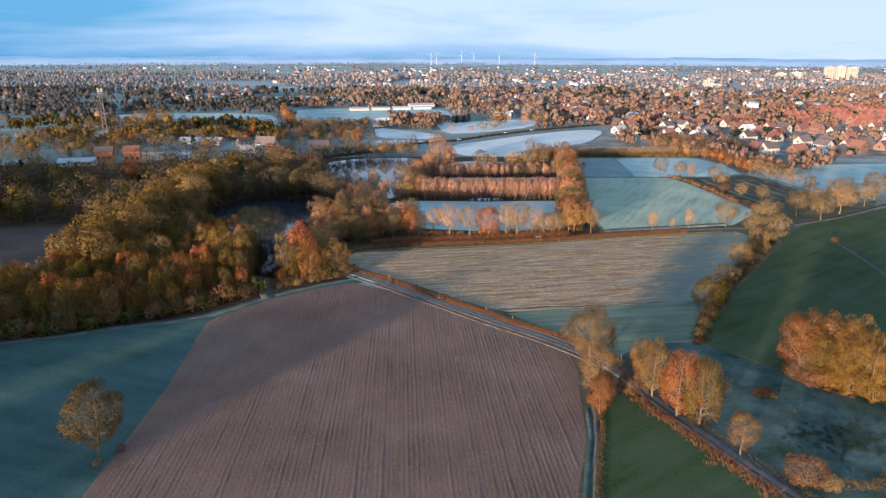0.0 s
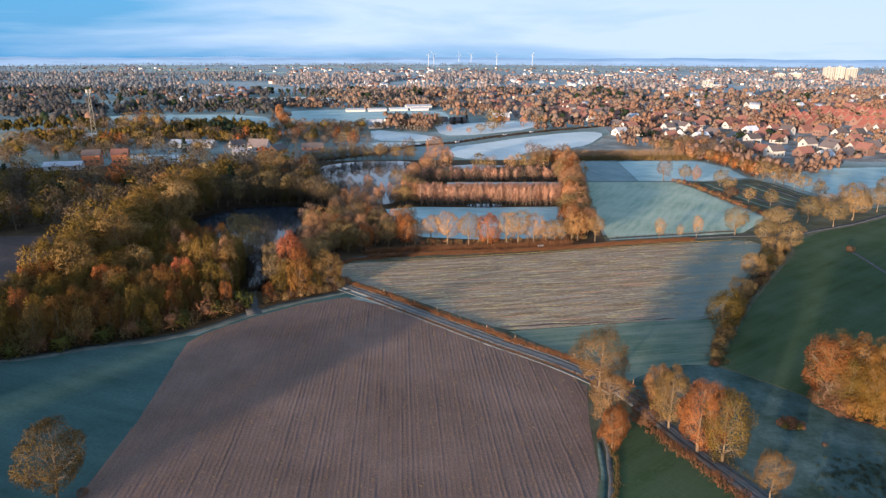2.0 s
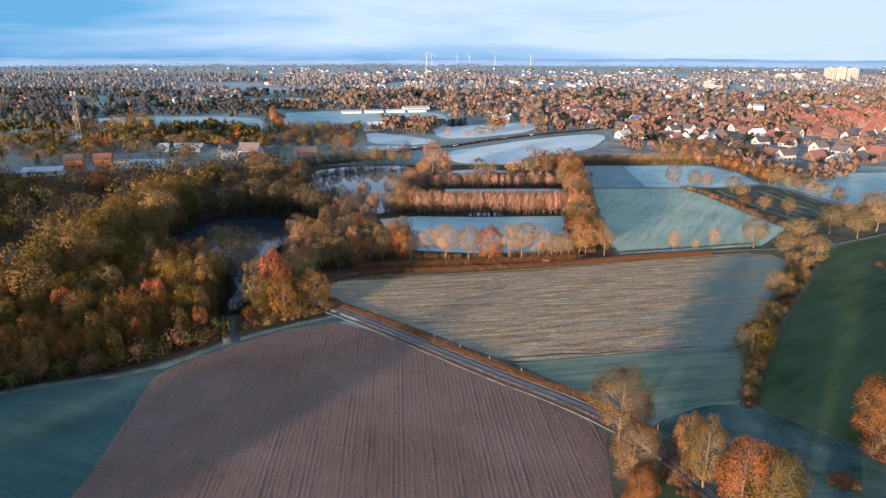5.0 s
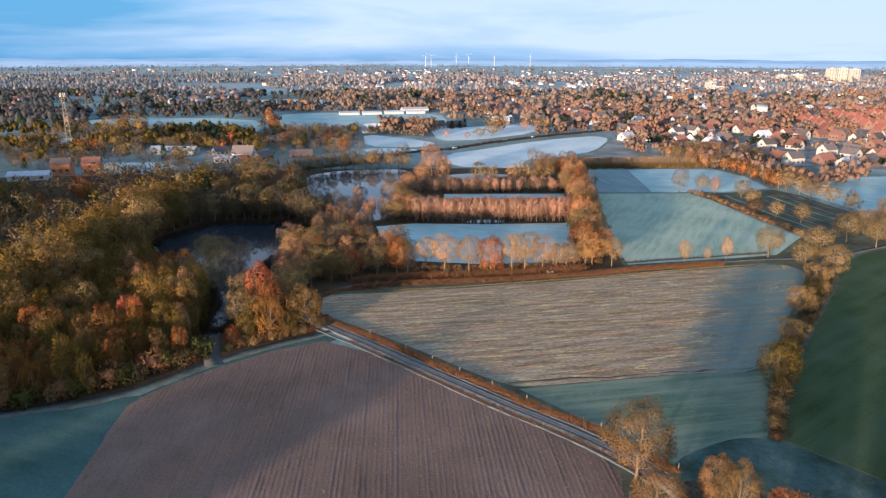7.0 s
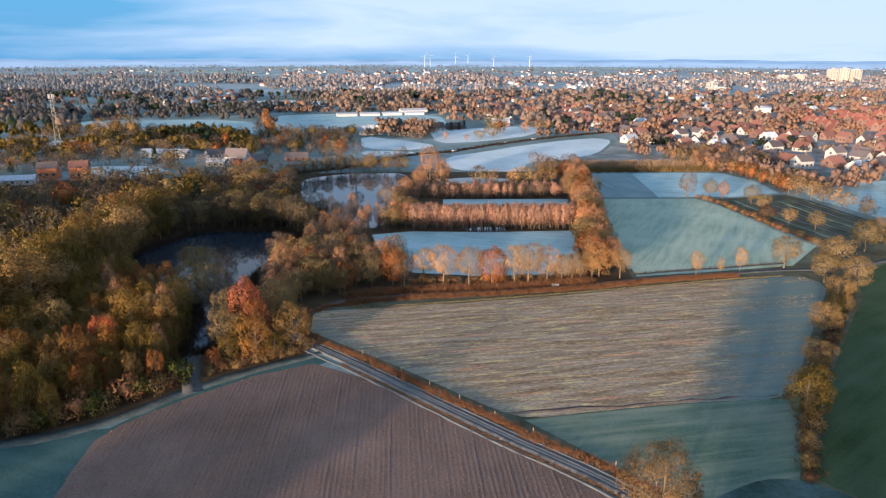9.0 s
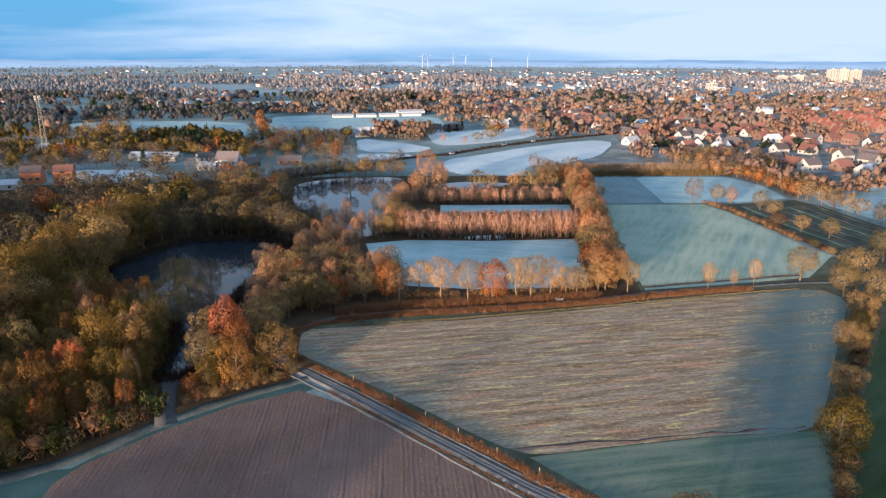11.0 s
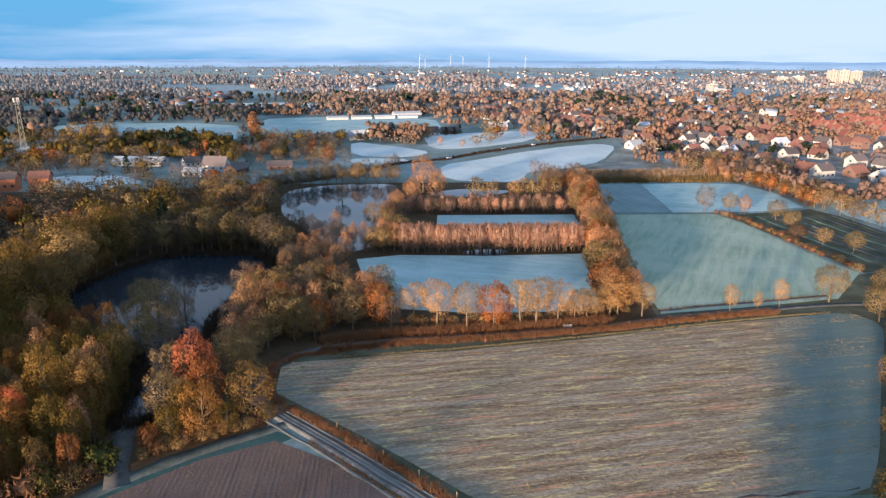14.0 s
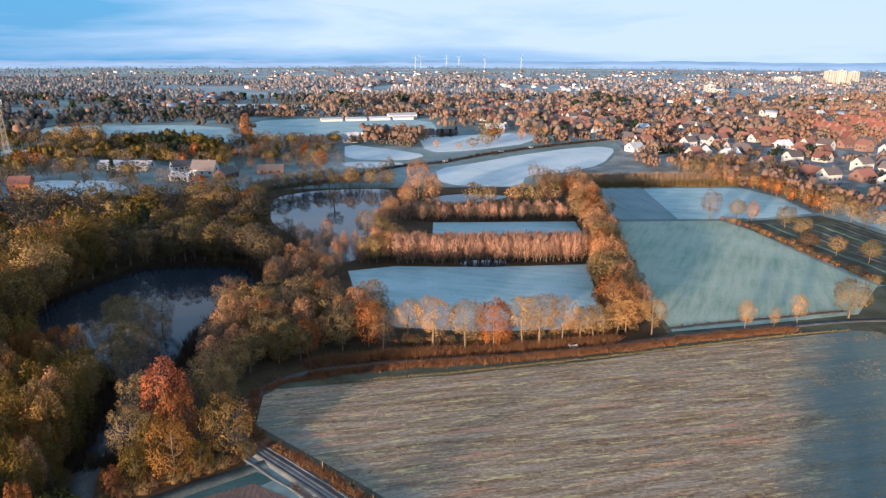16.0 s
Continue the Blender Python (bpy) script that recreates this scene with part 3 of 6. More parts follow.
# fineness: boughs, side branches, sprays on a bough (bare, leafy), growth of a spray, its widening, the heart's fineness
FINE = ((34, 4, (360, 400), 0.34, 1.25, 0), (26, 3, (88, 100), 0.70, 1.45, 0), (13, 1, (46, 46), 1.25, 1.6, 2), (30, 3, (150, 165), 0.50, 1.5, 0))
BARE = ("dim", "oak", "grey", "pink", "lime", "brown", "slim")
LABEL = {
    "oak": ("bare spreading oak with tan twigs and last leaves", "oak_tree"),
    "old_oak": ("old spreading oak with olive-brown twigs, standing alone", "oak_tree"),
    "olive": ("dense broadleaf tree in dull olive-brown autumn leaf", "broadleaf_tree"),
    "rust": ("rounded tree in rust-orange autumn leaf", "autumn_tree"),
    "brown_oak": ("spreading oak with brown withered leaves and twigs", "oak_tree"),
    "amber": ("rounded tree in amber-orange autumn leaf", "autumn_tree"),
    "tan": ("rounded tree in tan autumn leaf", "broadleaf_tree"),
    "red": ("tree with bright red-orange autumn leaves", "autumn_tree"),
    "gold": ("broad tree in golden-yellow autumn leaf", "autumn_tree"),
    "grey": ("bare grey-brown alder standing beside the water", "alder_tree"),
    "dim": ("bare brown alder among others, darkened to stand for shade", "alder_tree"),
    "pink": ("slender bare tree with reddish-brown twigs", "birch_tree"),
    "slim": ("narrow young tree with upright reddish twigs", "young_tree"),
    "lime": ("round-headed bare lime on a pale straight trunk", "lime_tree"),
    "bush": ("low bare bush of tan twigs", "bush"),
    "bush_red": ("low bush with russet leaves", "bush"),
    "bush_gold": ("full bush in golden-yellow autumn leaf", "bush"),
    "bush_dim": ("dense low bush of dark russet twigs", "bush"),
    "bush_green": ("low yellow-green leafy bush", "bush"),
    "pine": ("dark green conifer with hanging branches", "conifer_tree"),
}
POOL = {}


def tree_arrays(kind, variant, fine):
    """The wood and the leaves of one kind, one metre high, as arrays. fine: 0 for the nearest trees, 3 for the woods in front, 1 for those behind, 2 for far ones."""
    key = (kind, variant, fine)
    if key not in POOL:
        rng = np.random.default_rng(sum(map(ord, kind)) * 31 + variant * 7 + fine * 5)
        if kind == "pine":
            tips, rounds = [], (14, 12, 9, 12)[fine]
            for k in range(rounds):
                z = 0.1 + 0.88 * k / rounds
                for a in range(7):
                    az = a * math.tau / 7 + k * 0.5
                    r = 0.21 * (1.02 - z) ** 0.8
                    for f in (0.45, 0.95):
                        tips.append((math.cos(az) * r * f, math.sin(az) * r * f, z - 0.05 * f))
            segs = [(np.zeros(3), np.array([0, 0, 0.5]), 0.018, 0.01), (np.array([0, 0, 0.5]), np.array([0, 0, 0.98]), 0.01, 0.002)]
            tips = np.repeat(np.array(tips), (14, 9, 5, 9)[fine], 0)
            tips = tips + rng.normal(0, 0.022, tips.shape)
            way = unit(tips - (0, 0, 0.5))
            leaves, out, mat = foliage(rng, tips, way, 0.06, 0.3, 0.5), unit(way + (0, 0, 0.3)), LEAF["pine"]
        else:
            leaf, shape, low, size, slim, outward = TREE[kind]
            count, subs, per, larger, wider, heart = FINE[fine]
            boughs, sizes = crown_clumps(rng, count)
            segs, mid, half = grow(rng, boughs, shape, low, subs)
            if fine:
                segs = segs[:5] + [s for s in segs[5:] if s[2] > 0.0027]
            leaves, out = leafy_crown(rng, boughs, sizes, mid, half, per[leaf not in BARE], size * larger, slim * wider, outward, 0 if leaf in BARE else heart)
            mat = LEAF[leaf]
        leaves[:, :, 2] = np.maximum(leaves[:, :, 2], 0.004)
        POOL[key] = (join_tubes(segs, (6, 4, 3, 4)[fine]), leaves, mat, [], out)
    return POOL[key]


def tree(x, y, h, kind, seed, fine=0, group="", wide=1.0):
    rng = random.Random(seed * 7919 + int(x * 13) + int(y * 17))
    (v, f), leaves, mat, made, out = tree_arrays(kind, rng.randrange(4), int(fine))
    if not made:
        made += [tri_mesh("trunk", v, f, M_BARK), soup("crown", leaves, mat, out)]
    text, name = LABEL[kind]
    ob = root(name, pose(x, y, -0.05, 0, 0, rng.uniform(0, 360)), text, name.replace("_", " "), group)
    w = h * wide * rng.uniform(0.9, 1.1)
    ob.scale = (w, w, h)
    child("trunk", made[0], ob)
    child("crown", made[1], ob)
    return ob


def wood_mass(name, poly, spacing, height, kinds, seed, avoid=(), wide=1.0):
    """A wood of trees too many to count, all in one mesh for each kind of leaf."""
    rng = random.Random(seed)
    names, shares = [k for k, _ in kinds], [s for _, s in kinds]
    xs, ys = [p[0] for p in poly], [p[1] for p in poly]
    crowns, stems = {}, []
    y, odd = min(ys), 0
    while y < max(ys):
        x = min(xs) + odd * spacing / 2
        while x < max(xs):
            px, py = x + rng.uniform(-0.4, 0.4) * spacing, y + rng.uniform(-0.4, 0.4) * spacing
            x += spacing
            if not inside(poly, px, py) or any(inside(a, px, py) for a in avoid):
                continue
            kind = rng.choices(names, shares)[0]
            (v, f), leaves, mat, _, out = tree_arrays(kind, rng.randrange(4), 2)
            h, a = height * rng.uniform(0.65, 1.2), rng.uniform(0, math.tau)
            w = h * wide * rng.uniform(0.9, 1.15)
            turn = np.array([[math.cos(a) * w, math.sin(a) * w, 0], [-math.sin(a) * w, math.cos(a) * w, 0], [0, 0, h]])
            o = out @ turn
            crowns.setdefault(kind, []).append((leaves @ turn + (px, py, -0.05), o / np.linalg.norm(o, axis=1)[:, None]))
            stems.append((v @ turn + (px, py, -0.05), np.array(f)))
        y += spacing * 0.87
        odd = 1 - odd
    for kind, parts in crowns.items():
        tagged(new(name + "_crowns", soup(name + "_crowns", np.concatenate([p[0] for p in parts]), tree_arrays(kind, 0, 2)[2], np.concatenate([p[1] for p in parts]))), "crowns of a dim wood: " + LABEL[kind][0], "woodland", kind="stuff")
    k, vs, fs = 0, [], []
    for v, f in stems:
        vs.append(v)
        fs.append(f + k)
        k += len(v)
    tagged(new(name + "_trunks", tri_mesh(name + "_trunks", np.concatenate(vs), np.concatenate(fs), M_BARK)), "bare trunks standing close together in a wood", "woodland", kind="stuff")


def wood(poly, spacing, height, kinds, seed, light=1, avoid=(), group="", wide=1.0, least=0.72, most=1.15):
    """Fills an outline with single trees on a jittered grid. kinds: pairs of a kind and its share."""
    rng = random.Random(seed)
    names, shares = [k for k, _ in kinds], [s for _, s in kinds]
    xs, ys = [p[0] for p in poly], [p[1] for p in poly]
    y, row, made = min(ys), 0, 0
    while y < max(ys):
        x = min(xs) + (row % 2) * spacing / 2
        while x < max(xs):
            px, py = x + rng.uniform(-0.38, 0.38) * spacing, y + rng.uniform(-0.38, 0.38) * spacing
            if inside(poly, px, py) and not any(inside(a, px, py) for a in avoid):
                tree(px, py, height * rng.uniform(least, most), rng.choices(names, shares)[0], seed + made, light, group, wide)
                made += 1
            x += spacing
        y += spacing * 0.87
        row += 1


# ---------- ground and fields ----------
bm = bmesh.new()
bmesh.ops.create_grid(bm, x_segments=40, y_segments=40, size=4750)
me = bpy.data.meshes.new("ground")
bm.to_mesh(me)
bm.free()
me.materials.append(M_GROUND)
tagged(new("ground", me), "flat frosted winter countryside reaching the horizon", "ground", kind="structure")

PLOUGH = [(-63, 173), (-60.3, 178.8), (-50.3, 189.8), (-38, 200), (-25.5, 206), (-11, 197), (6, 180), (21, 165), (32, 155), (36, 147), (33, 132), (30.5, 114), (25, 96), (17, 60), (11, 15), (-54, 15), (-58, 60), (-60, 96), (-60, 134)]
GRASS_WEST = [(-48, 14), (-50, 96), (-52, 134), (-50, 180), (-30, 200), (-22, 207), (-30, 212), (-40, 204.5), (-50, 195), (-56, 187), (-62, 177.5), (-74, 175.8), (-88, 172), (-100, 166), (-113, 162.2), (-160, 151), (-230, 120), (-230, 14)]
STUBBLE = [(-31, 227), (-30.5, 240.5), (-19, 242), (-1, 245), (12, 246), (26, 249), (47, 252.5), (72, 259), (105, 265), (130, 270), (134, 260), (121, 241), (106.5, 221), (90, 197), (80, 185.5), (61, 185), (40, 182), (23, 179), (16, 183), (-4, 203), (-22, 219)]
GREEN_STRIP = [(22, 178.5), (40, 181.5), (61, 184.5), (84, 186), (77, 173), (71, 162), (67, 155.5), (62, 156), (46, 149), (40, 156), (31, 168)]
PASTURE = [(46, 150), (62, 158), (71, 156), (84, 140), (97, 125), (112, 112), (150, 80), (110, 50), (72, 60), (64, 95), (58, 107), (54, 117), (50, 131), (47, 141)]
GREEN_SOUTH = [(36, 129), (43, 132), (47, 124), (51, 113), (54, 104), (59, 94), (66, 70), (66, 15), (16, 15), (27, 96), (33, 114)]
GREEN_EAST = [(71, 157), (82.5, 175), (99.5, 199), (112.5, 216), (125.5, 232.5), (139, 249), (147, 265), (167, 281), (192, 293), (231, 318), (330, 340), (330, 140), (150, 81), (112, 113), (97, 126), (84, 141)]
F1 = [(-20, 327), (-4, 332), (29, 330), (66, 332), (61, 300), (57, 273), (20, 272), (-2, 276), (-13, 291)]
F2 = [(10, 351), (73, 351), (77, 397), (12, 397)]
FR1 = [(74, 270), (99, 274), (134, 281), (157, 306), (154, 321), (152, 342), (150, 377), (145, 396), (92, 396), (86, 360), (78, 310)]
FR2 = [(93, 401), (125.6, 400), (129.6, 435), (133.6, 473), (101, 474)]
FR3 = [(126, 400), (166, 401), (196, 410), (200, 447), (192, 473), (162, 476), (134, 473)]
FR4 = [(207, 392), (217, 440), (330, 450), (330, 360), (213, 352)]
PLOTS = [(159, 306), (205, 318), (206, 345), (202, 390), (197, 406), (168, 398), (149, 394), (154, 345)]
FF1 = [(18, 490), (66, 482), (74, 519), (100, 528), (134, 560), (168, 640), (160, 660), (128, 645), (80, 606), (51, 575), (18, 546)]
FF2 = [(14, 626), (52, 636), (105, 682), (128, 764), (68, 750), (8, 719)]
FF3 = [(-184, 884), (-119, 919), (23, 903), (30, 765), (-54, 719), (-112, 699), (-134, 700)]
FF4 = [(-388, 841), (-197, 839), (-148, 700), (-164, 670), (-267, 723), (-327, 703)]
FF5 = [(-47, 591), (-1, 584), (14, 610), (-10, 640), (-55, 679)]
FF6 = [(-48, 567), (-31, 548), (-1, 562), (-8, 576), (-40, 580)]
FF7 = [(-224, 509), (-177, 508), (-156, 481), (-170, 458), (-205, 474)]
FF8 = [(-324, 648), (-284, 647), (-266, 588), (-289, 588)]
FF9 = [(-330, 1010), (-180, 1000), (-110, 1090), (-190, 1180), (-330, 1130)]
DARK_FIELD = [(-190, 278), (-154, 281), (-133, 238), (-139, 222), (-165, 224), (-205, 243)]
POND_A = [(-84, 254), (-99, 262), (-108, 280), (-108, 297), (-102, 312), (-95, 331), (-84, 335), (-56, 334), (-46, 316), (-45, 295), (-52, 288), (-55, 274), (-54, 253), (-50, 229), (-53, 212), (-61, 213), (-63, 235), (-70, 252)]
POND_B = [(-72, 455), (-51, 474), (-10, 479), (-7, 446), (-13, 426), (-15, 400), (-15, 342), (-24, 336), (-32, 345), (-50, 380), (-62, 400)]
FOREST_FLOOR = [(-114, 161), (-100, 165), (-88, 171), (-74, 175), (-60, 184), (-52, 194), (-40, 203), (-28, 210), (-31, 243), (0, 256), (60, 263), (72, 268), (100, 474), (80, 481), (-10, 481), (-70, 478), (-110, 468), (-230, 455), (-330, 440), (-330, 180), (-200, 145)]

field("forest_floor", FOREST_FLOOR, 0.032, M_FOREST_FLOOR, "dark woodland floor covered in brown leaf litter", "ground")
M_BANK = ground_mat("dull_winter_bank", [(0.3, (0.05, 0.052, 0.032)), (0.5, (0.078, 0.082, 0.055)), (0.7, (0.115, 0.122, 0.09))], 0.12, 1.4)
field("grass_bank", [(-12, 199), (-33, 222), (-34, 246), (20, 262), (132, 296), (230, 330), (175, 250), (150, 180), (130, 100), (70, 15), (8, 15), (20, 100), (28, 150), (0, 180)], 0.012, M_BANK, "dull green-brown grass banks between lanes and fields", "ground")
ploughed = field("ploughed_field", PLOUGH, 0.03, M_SOIL, "bare brown ploughed field with long straight furrows", "field")
field("meadow_west", GRASS_WEST, 0.024, M_TEAL, "blue-green frosted meadow beside the wood", "meadow")
field("stubble_field", rounded(STUBBLE, 1), 0.03, M_STUBBLE, "frosted stubble field with pale straw rows", "field")
field("meadow_strip", GREEN_STRIP, 0.045, M_GRASS_MID, "green meadow strip thinly covered in frost", "meadow")
field("pasture", rounded(PASTURE), 0.05, M_ROUGH, "rough frosted pasture with dark grazed patches", "pasture")
field("meadow_south", GREEN_SOUTH, 0.05, M_GRASS_DK, "damp dark green meadow beside a ditch", "meadow")
field("meadow_east", GREEN_EAST, 0.06, M_GRASS_DK, "smooth dark green winter field", "field")
field("meadow_hedged", F1, 0.05, M_FROST, "frosted meadow closed in by tree rows", "meadow")
field("meadow_narrow", F2, 0.05, M_FROST, "narrow frosted meadow between two hedges", "meadow")
field("meadow_north", FR1, 0.05, M_GRASS_LT, "large frosted green meadow beside a tree belt", "meadow")
field("field_dark_frost", FR2, 0.05, M_FROST_DULL, "dull blue-grey frosted field", "field")
field("field_bright_frost", FR3, 0.05, M_FROST, "pale blue frosted field", "field")
field("meadow_garden", FR4, 0.05, M_FROST, "frosted meadow below the houses", "meadow")
TOWN_GROUND = [(174, 638), (198, 588), (238, 530), (248, 478), (330, 468), (560, 500), (2600, 2300), (2200, 3000), (600, 3000), (-500, 2300), (-260, 1300), (10, 1010), (70, 880), (140, 800), (188, 730)]
M_TOWN = ground_mat("gardens_and_streets", [(0.35, (0.10, 0.098, 0.088)), (0.5, (0.19, 0.19, 0.185)), (0.66, (0.34, 0.355, 0.37))], 0.06, 0.5)
field("town_ground", TOWN_GROUND, 0.03, M_TOWN, "gardens and streets of the town, patched with frost", "ground")
field("nursery_plots", PLOTS, 0.04, M_BANK, "long dark planted plots with frosted strips", "plots")
field("far_meadow_pale", rounded(FF1, 1), 0.06, M_FROST_PALE, "pale frosted meadow below the railway bank", "meadow")
M_HEATH = ground_mat("pale_rough_grazing", [(0.35, (0.14, 0.13, 0.105)), (0.5, (0.21, 0.22, 0.205)), (0.66, (0.30, 0.33, 0.33))], 0.05, 0.7)
field("rough_grazing", [(76, 515), (100, 526), (136, 559), (172, 640), (184, 628), (196, 590), (232, 530), (205, 512), (120, 508)], 0.045, M_HEATH, "pale rough grazing below the town", "meadow")
field("far_meadow_white", rounded(FF2, 1), 0.06, M_FROST_PALE, "white frosted meadow beside a farm", "meadow")
field("far_meadow_green", rounded(FF3, 1), 0.06, M_FROST, "green and white frosted meadow", "meadow")
field("far_meadow_blue", rounded(FF4, 1), 0.06, M_FROST, "blue frosted meadow behind a wood", "meadow")
for poly in (FF5, FF6, FF7, FF8, FF9):
    field("far_paddock", rounded(poly, 1), 0.06, M_FROST_PALE, "small pale frosted paddock", "meadow")
field("dark_field", DARK_FIELD, 0.05, M_SOIL_DK, "dark ploughed field inside the wood", "field")
field("pond_near", rounded(POND_A), 0.06, M_WATER, "dark still pond mirroring bare trees", "pond")
field("pond_far", rounded(POND_B), 0.06, M_WATER, "pale still pond mirroring bare trees", "pond")
field("pool", rounded([(19, 335), (24, 338.5), (34, 338.5), (39, 335), (34, 330), (24, 330)]), 0.08, M_WATER, "small shining pool below a hedge", "pool")
field("pool_back", rounded([(10, 442), (30, 438), (48, 446), (56, 456), (30, 462), (16, 456)]), 0.06, M_WATER, "flooded hollow between tree rows", "pool")

# ridges of the ploughed field
rng = np.random.default_rng(11)
PLOUGH_TURN = radians(2.2)
ca, sa = math.cos(PLOUGH_TURN), math.sin(PLOUGH_TURN)
for i in range(-74, 48):
    off = i * 0.95
    run = []
    for k in range(0, 70):
        s = 15 + k * 2.9
        bend = 0.0 if off < 15 else (off - 15) * 0.0022 * max(0, 150 - s) * -0.16
        x, y = off * ca - s * sa + 5.0 + bend, s * ca + off * sa
        ok = inside(PLOUGH, x, y)
        if ok:
            run.append((x, y))
        if (not ok or k == 69) and len(run) > 2:
            hgt = 0.03 + 0.04 * rng.random() ** 2 + (0.03 if rng.random() < 0.10 else 0)
            ridge_v, ridge_f = [], []
            for x1, y1 in run:
                j, w = rng.normal(0, 0.05), 0.32 + rng.normal(0, 0.05)
                ridge_v += [(x1 - w + j, y1, 0.02), (x1 + j, y1, 0.035 + hgt * rng.uniform(0.4, 1.5)), (x1 + w + j, y1, 0.02)]
            for q in range(len(run) - 1):
                a = q * 3
                ridge_f += [(a, a + 1, a + 4, a + 3), (a + 1, a + 2, a + 5, a + 4)]
            child("furrow_ridge", tri_mesh("furrow_ridge", ridge_v, np.array(ridge_f)[:, ::-1], M_SOIL), ploughed)
        if not ok:
            run = []

scraps = rng.uniform((-62, 85), (38, 206), (60000, 2))
scraps = scraps[inside_many(PLOUGH, scraps)]
row = np.round((scraps[:, 0] + scraps[:, 1] * 0.0384) / 2.85)
scraps = scraps[(rng.random(len(scraps)) < 0.10) | (np.abs(scraps[:, 0] + scraps[:, 1] * 0.0384 - row * 2.85) < 0.28)]
tufts("straw_scraps", scraps, 1, 0.16, 0.22, 0.22, M_CLOD, "scraps of straw and clods in the furrows", "straw", 3, 1.5)

# rows of cut straw
ST = radians(10.0)
srow = rng.uniform((-60, 150), (140, 290), (110000, 2))
srow = srow[inside_many(STUBBLE, srow)]
cross = -srow[:, 0] * math.sin(ST) + srow[:, 1] * math.cos(ST)
ahead = srow[:, 0] * math.cos(ST) + srow[:, 1] * math.sin(ST)
patch = np.sin(cross * 0.9) + np.sin(cross * 0.31 + ahead * 0.013) + 0.8 * np.sin(ahead * 0.11 + cross * 0.7)
keep = (np.abs(cross / 1.25 - np.round(cross / 1.25)) < 0.2) & (patch > 0.2)
tufts("straw_rows", srow[keep], 2, 0.2, 0.22, 0.2, M_STRAW, "rows of short frosted straw stubble", "stubble", 4, 0.9)
strip("field_furrow", [(20, 181.5), (30, 182), (40, 183.2), (52, 185), (64, 186.3), (80, 187.5)], 0.6, 0.052, M_SOIL_DK, "dark furrow along the edge of the stubble", "furrow", 0, 0.32, 14)

# ---------- lanes ----------
LANE = [(-34, 224), (-27, 216), (-17, 207), (-7, 197), (6, 184), (20, 170), (33, 158.5), (38, 153), (43, 145), (47, 133), (52, 118), (57, 106), (62, 94), (70, 74), (80, 50)]
strip("lane", LANE, 3.6, 0.07, M_LANE, "narrow frosted farm lane between two fields", "lane", seed=2)
for s in (-0.95, 0.75):
    strip("wheel_rut", LANE, 0.75, 0.075, M_RUT, "dark wheel rut worn into the lane", "wheel rut", s, 0.06, 3)
strip("field_margin", LANE[1:9], 0.8, 0.08, M_HOAR, "white frosted grass margin along the field", "margin", 3.1, 0.12, 4)
strip("lane_bank", LANE[1:9], 0.5, 0.078, M_HOAR, "white frosted edge of the lane", "margin", -2.0, 0.1, 5)
tufts("russet_verge", along(LANE[1:9], 0.25, 0.55, 5, -3.3), 14, 0.4, 0.95, 0.12, M_DRY, "long dry russet grass along the lane", "verge", 6)
tufts("russet_strip", along(LANE[2:9], 0.35, 0.2, 7, 2.35), 10, 0.2, 0.4, 0.1, M_DRY, "thin strip of dry grass beside the lane", "verge", 8)
tufts("lane_verge_south", along(LANE[9:], 0.3, 0.9, 9, 3.0), 12, 0.5, 0.9, 0.12, M_DRY, "dry russet grass beside the sunken lane", "verge", 10)
tufts("lane_verge_east", along(LANE[9:], 0.5, 0.4, 11, -2.6), 8, 0.4, 0.6, 0.1, M_SEDGE, "brown grass bank beside the lane", "verge", 12)

PATH_W = [(-124, 157.5), (-113, 160.8), (-100, 164.3), (-88, 170), (-76, 173.5), (-65.5, 177.5), (-58, 185), (-51.7, 192.6), (-40.7, 202.9), (-30.5, 208.5), (-24.5, 212)]
strip("grass_path", PATH_W, 3.6, 0.072, M_PATH, "frosted grass path along the wood's edge", "path", 0.0, 0.35, 13)
strip("wood_path", [(-50, 192), (-53, 199), (-56, 207), (-57, 214)], 4.0, 0.074, M_RUT, "dark earth path leading into the wood", "path", 0.0, 0.2, 15)

LANE_N = [(-34, 228), (-33, 240), (-29, 246), (-22, 250), (-12, 252), (-2, 254), (12, 255.5), (27, 257), (41, 259.5), (57, 262), (74, 266.5), (90, 270), (107, 272.5), (126, 276), (151, 276), (167, 284), (192, 296), (231, 322), (300, 350)]
strip("lane_north", LANE_N, 2.4, 0.085, M_RUT, "dark sunken lane along a hedge", "lane", 0.0, 0.1, 16)
tufts("russet_hedge_bank", along(LANE_N[3:13], 0.2, 0.5, 17, 2.9), 18, 0.55, 1.3, 0.16, M_DRY, "russet bracken bank along the stubble field", "verge", 18)
tufts("field_corner_grass", along([(-27, 219), (-32, 228), (-32, 240), (-27, 244.5), (-18, 246)], 0.25, 0.5, 92), 14, 0.45, 0.9, 0.13, M_DRY, "dry russet grass round the field corner", "verge", 93)
tufts("russet_hedge_foot", along(LANE_N[3:10], 0.2, 0.8, 19, -2.9), 18, 0.8, 2.0, 0.18, M_DRY, "russet undergrowth below the row of limes", "undergrowth", 20)
tufts("field_edge_grass", along([(-19, 243), (12, 247.5), (47, 254), (105, 266.5), (124, 269.5)], 0.3, 0.2, 21), 8, 0.25, 0.4, 0.1, M_STRAW, "pale dry grass at the field's edge", "verge", 22)
strip("ditch", [(74, 272), (92, 276), (110, 279), (132, 283.5)], 1.6, 0.09, M_RUT, "dark narrow ditch along the meadow", "ditch", 0, 0.15, 23)
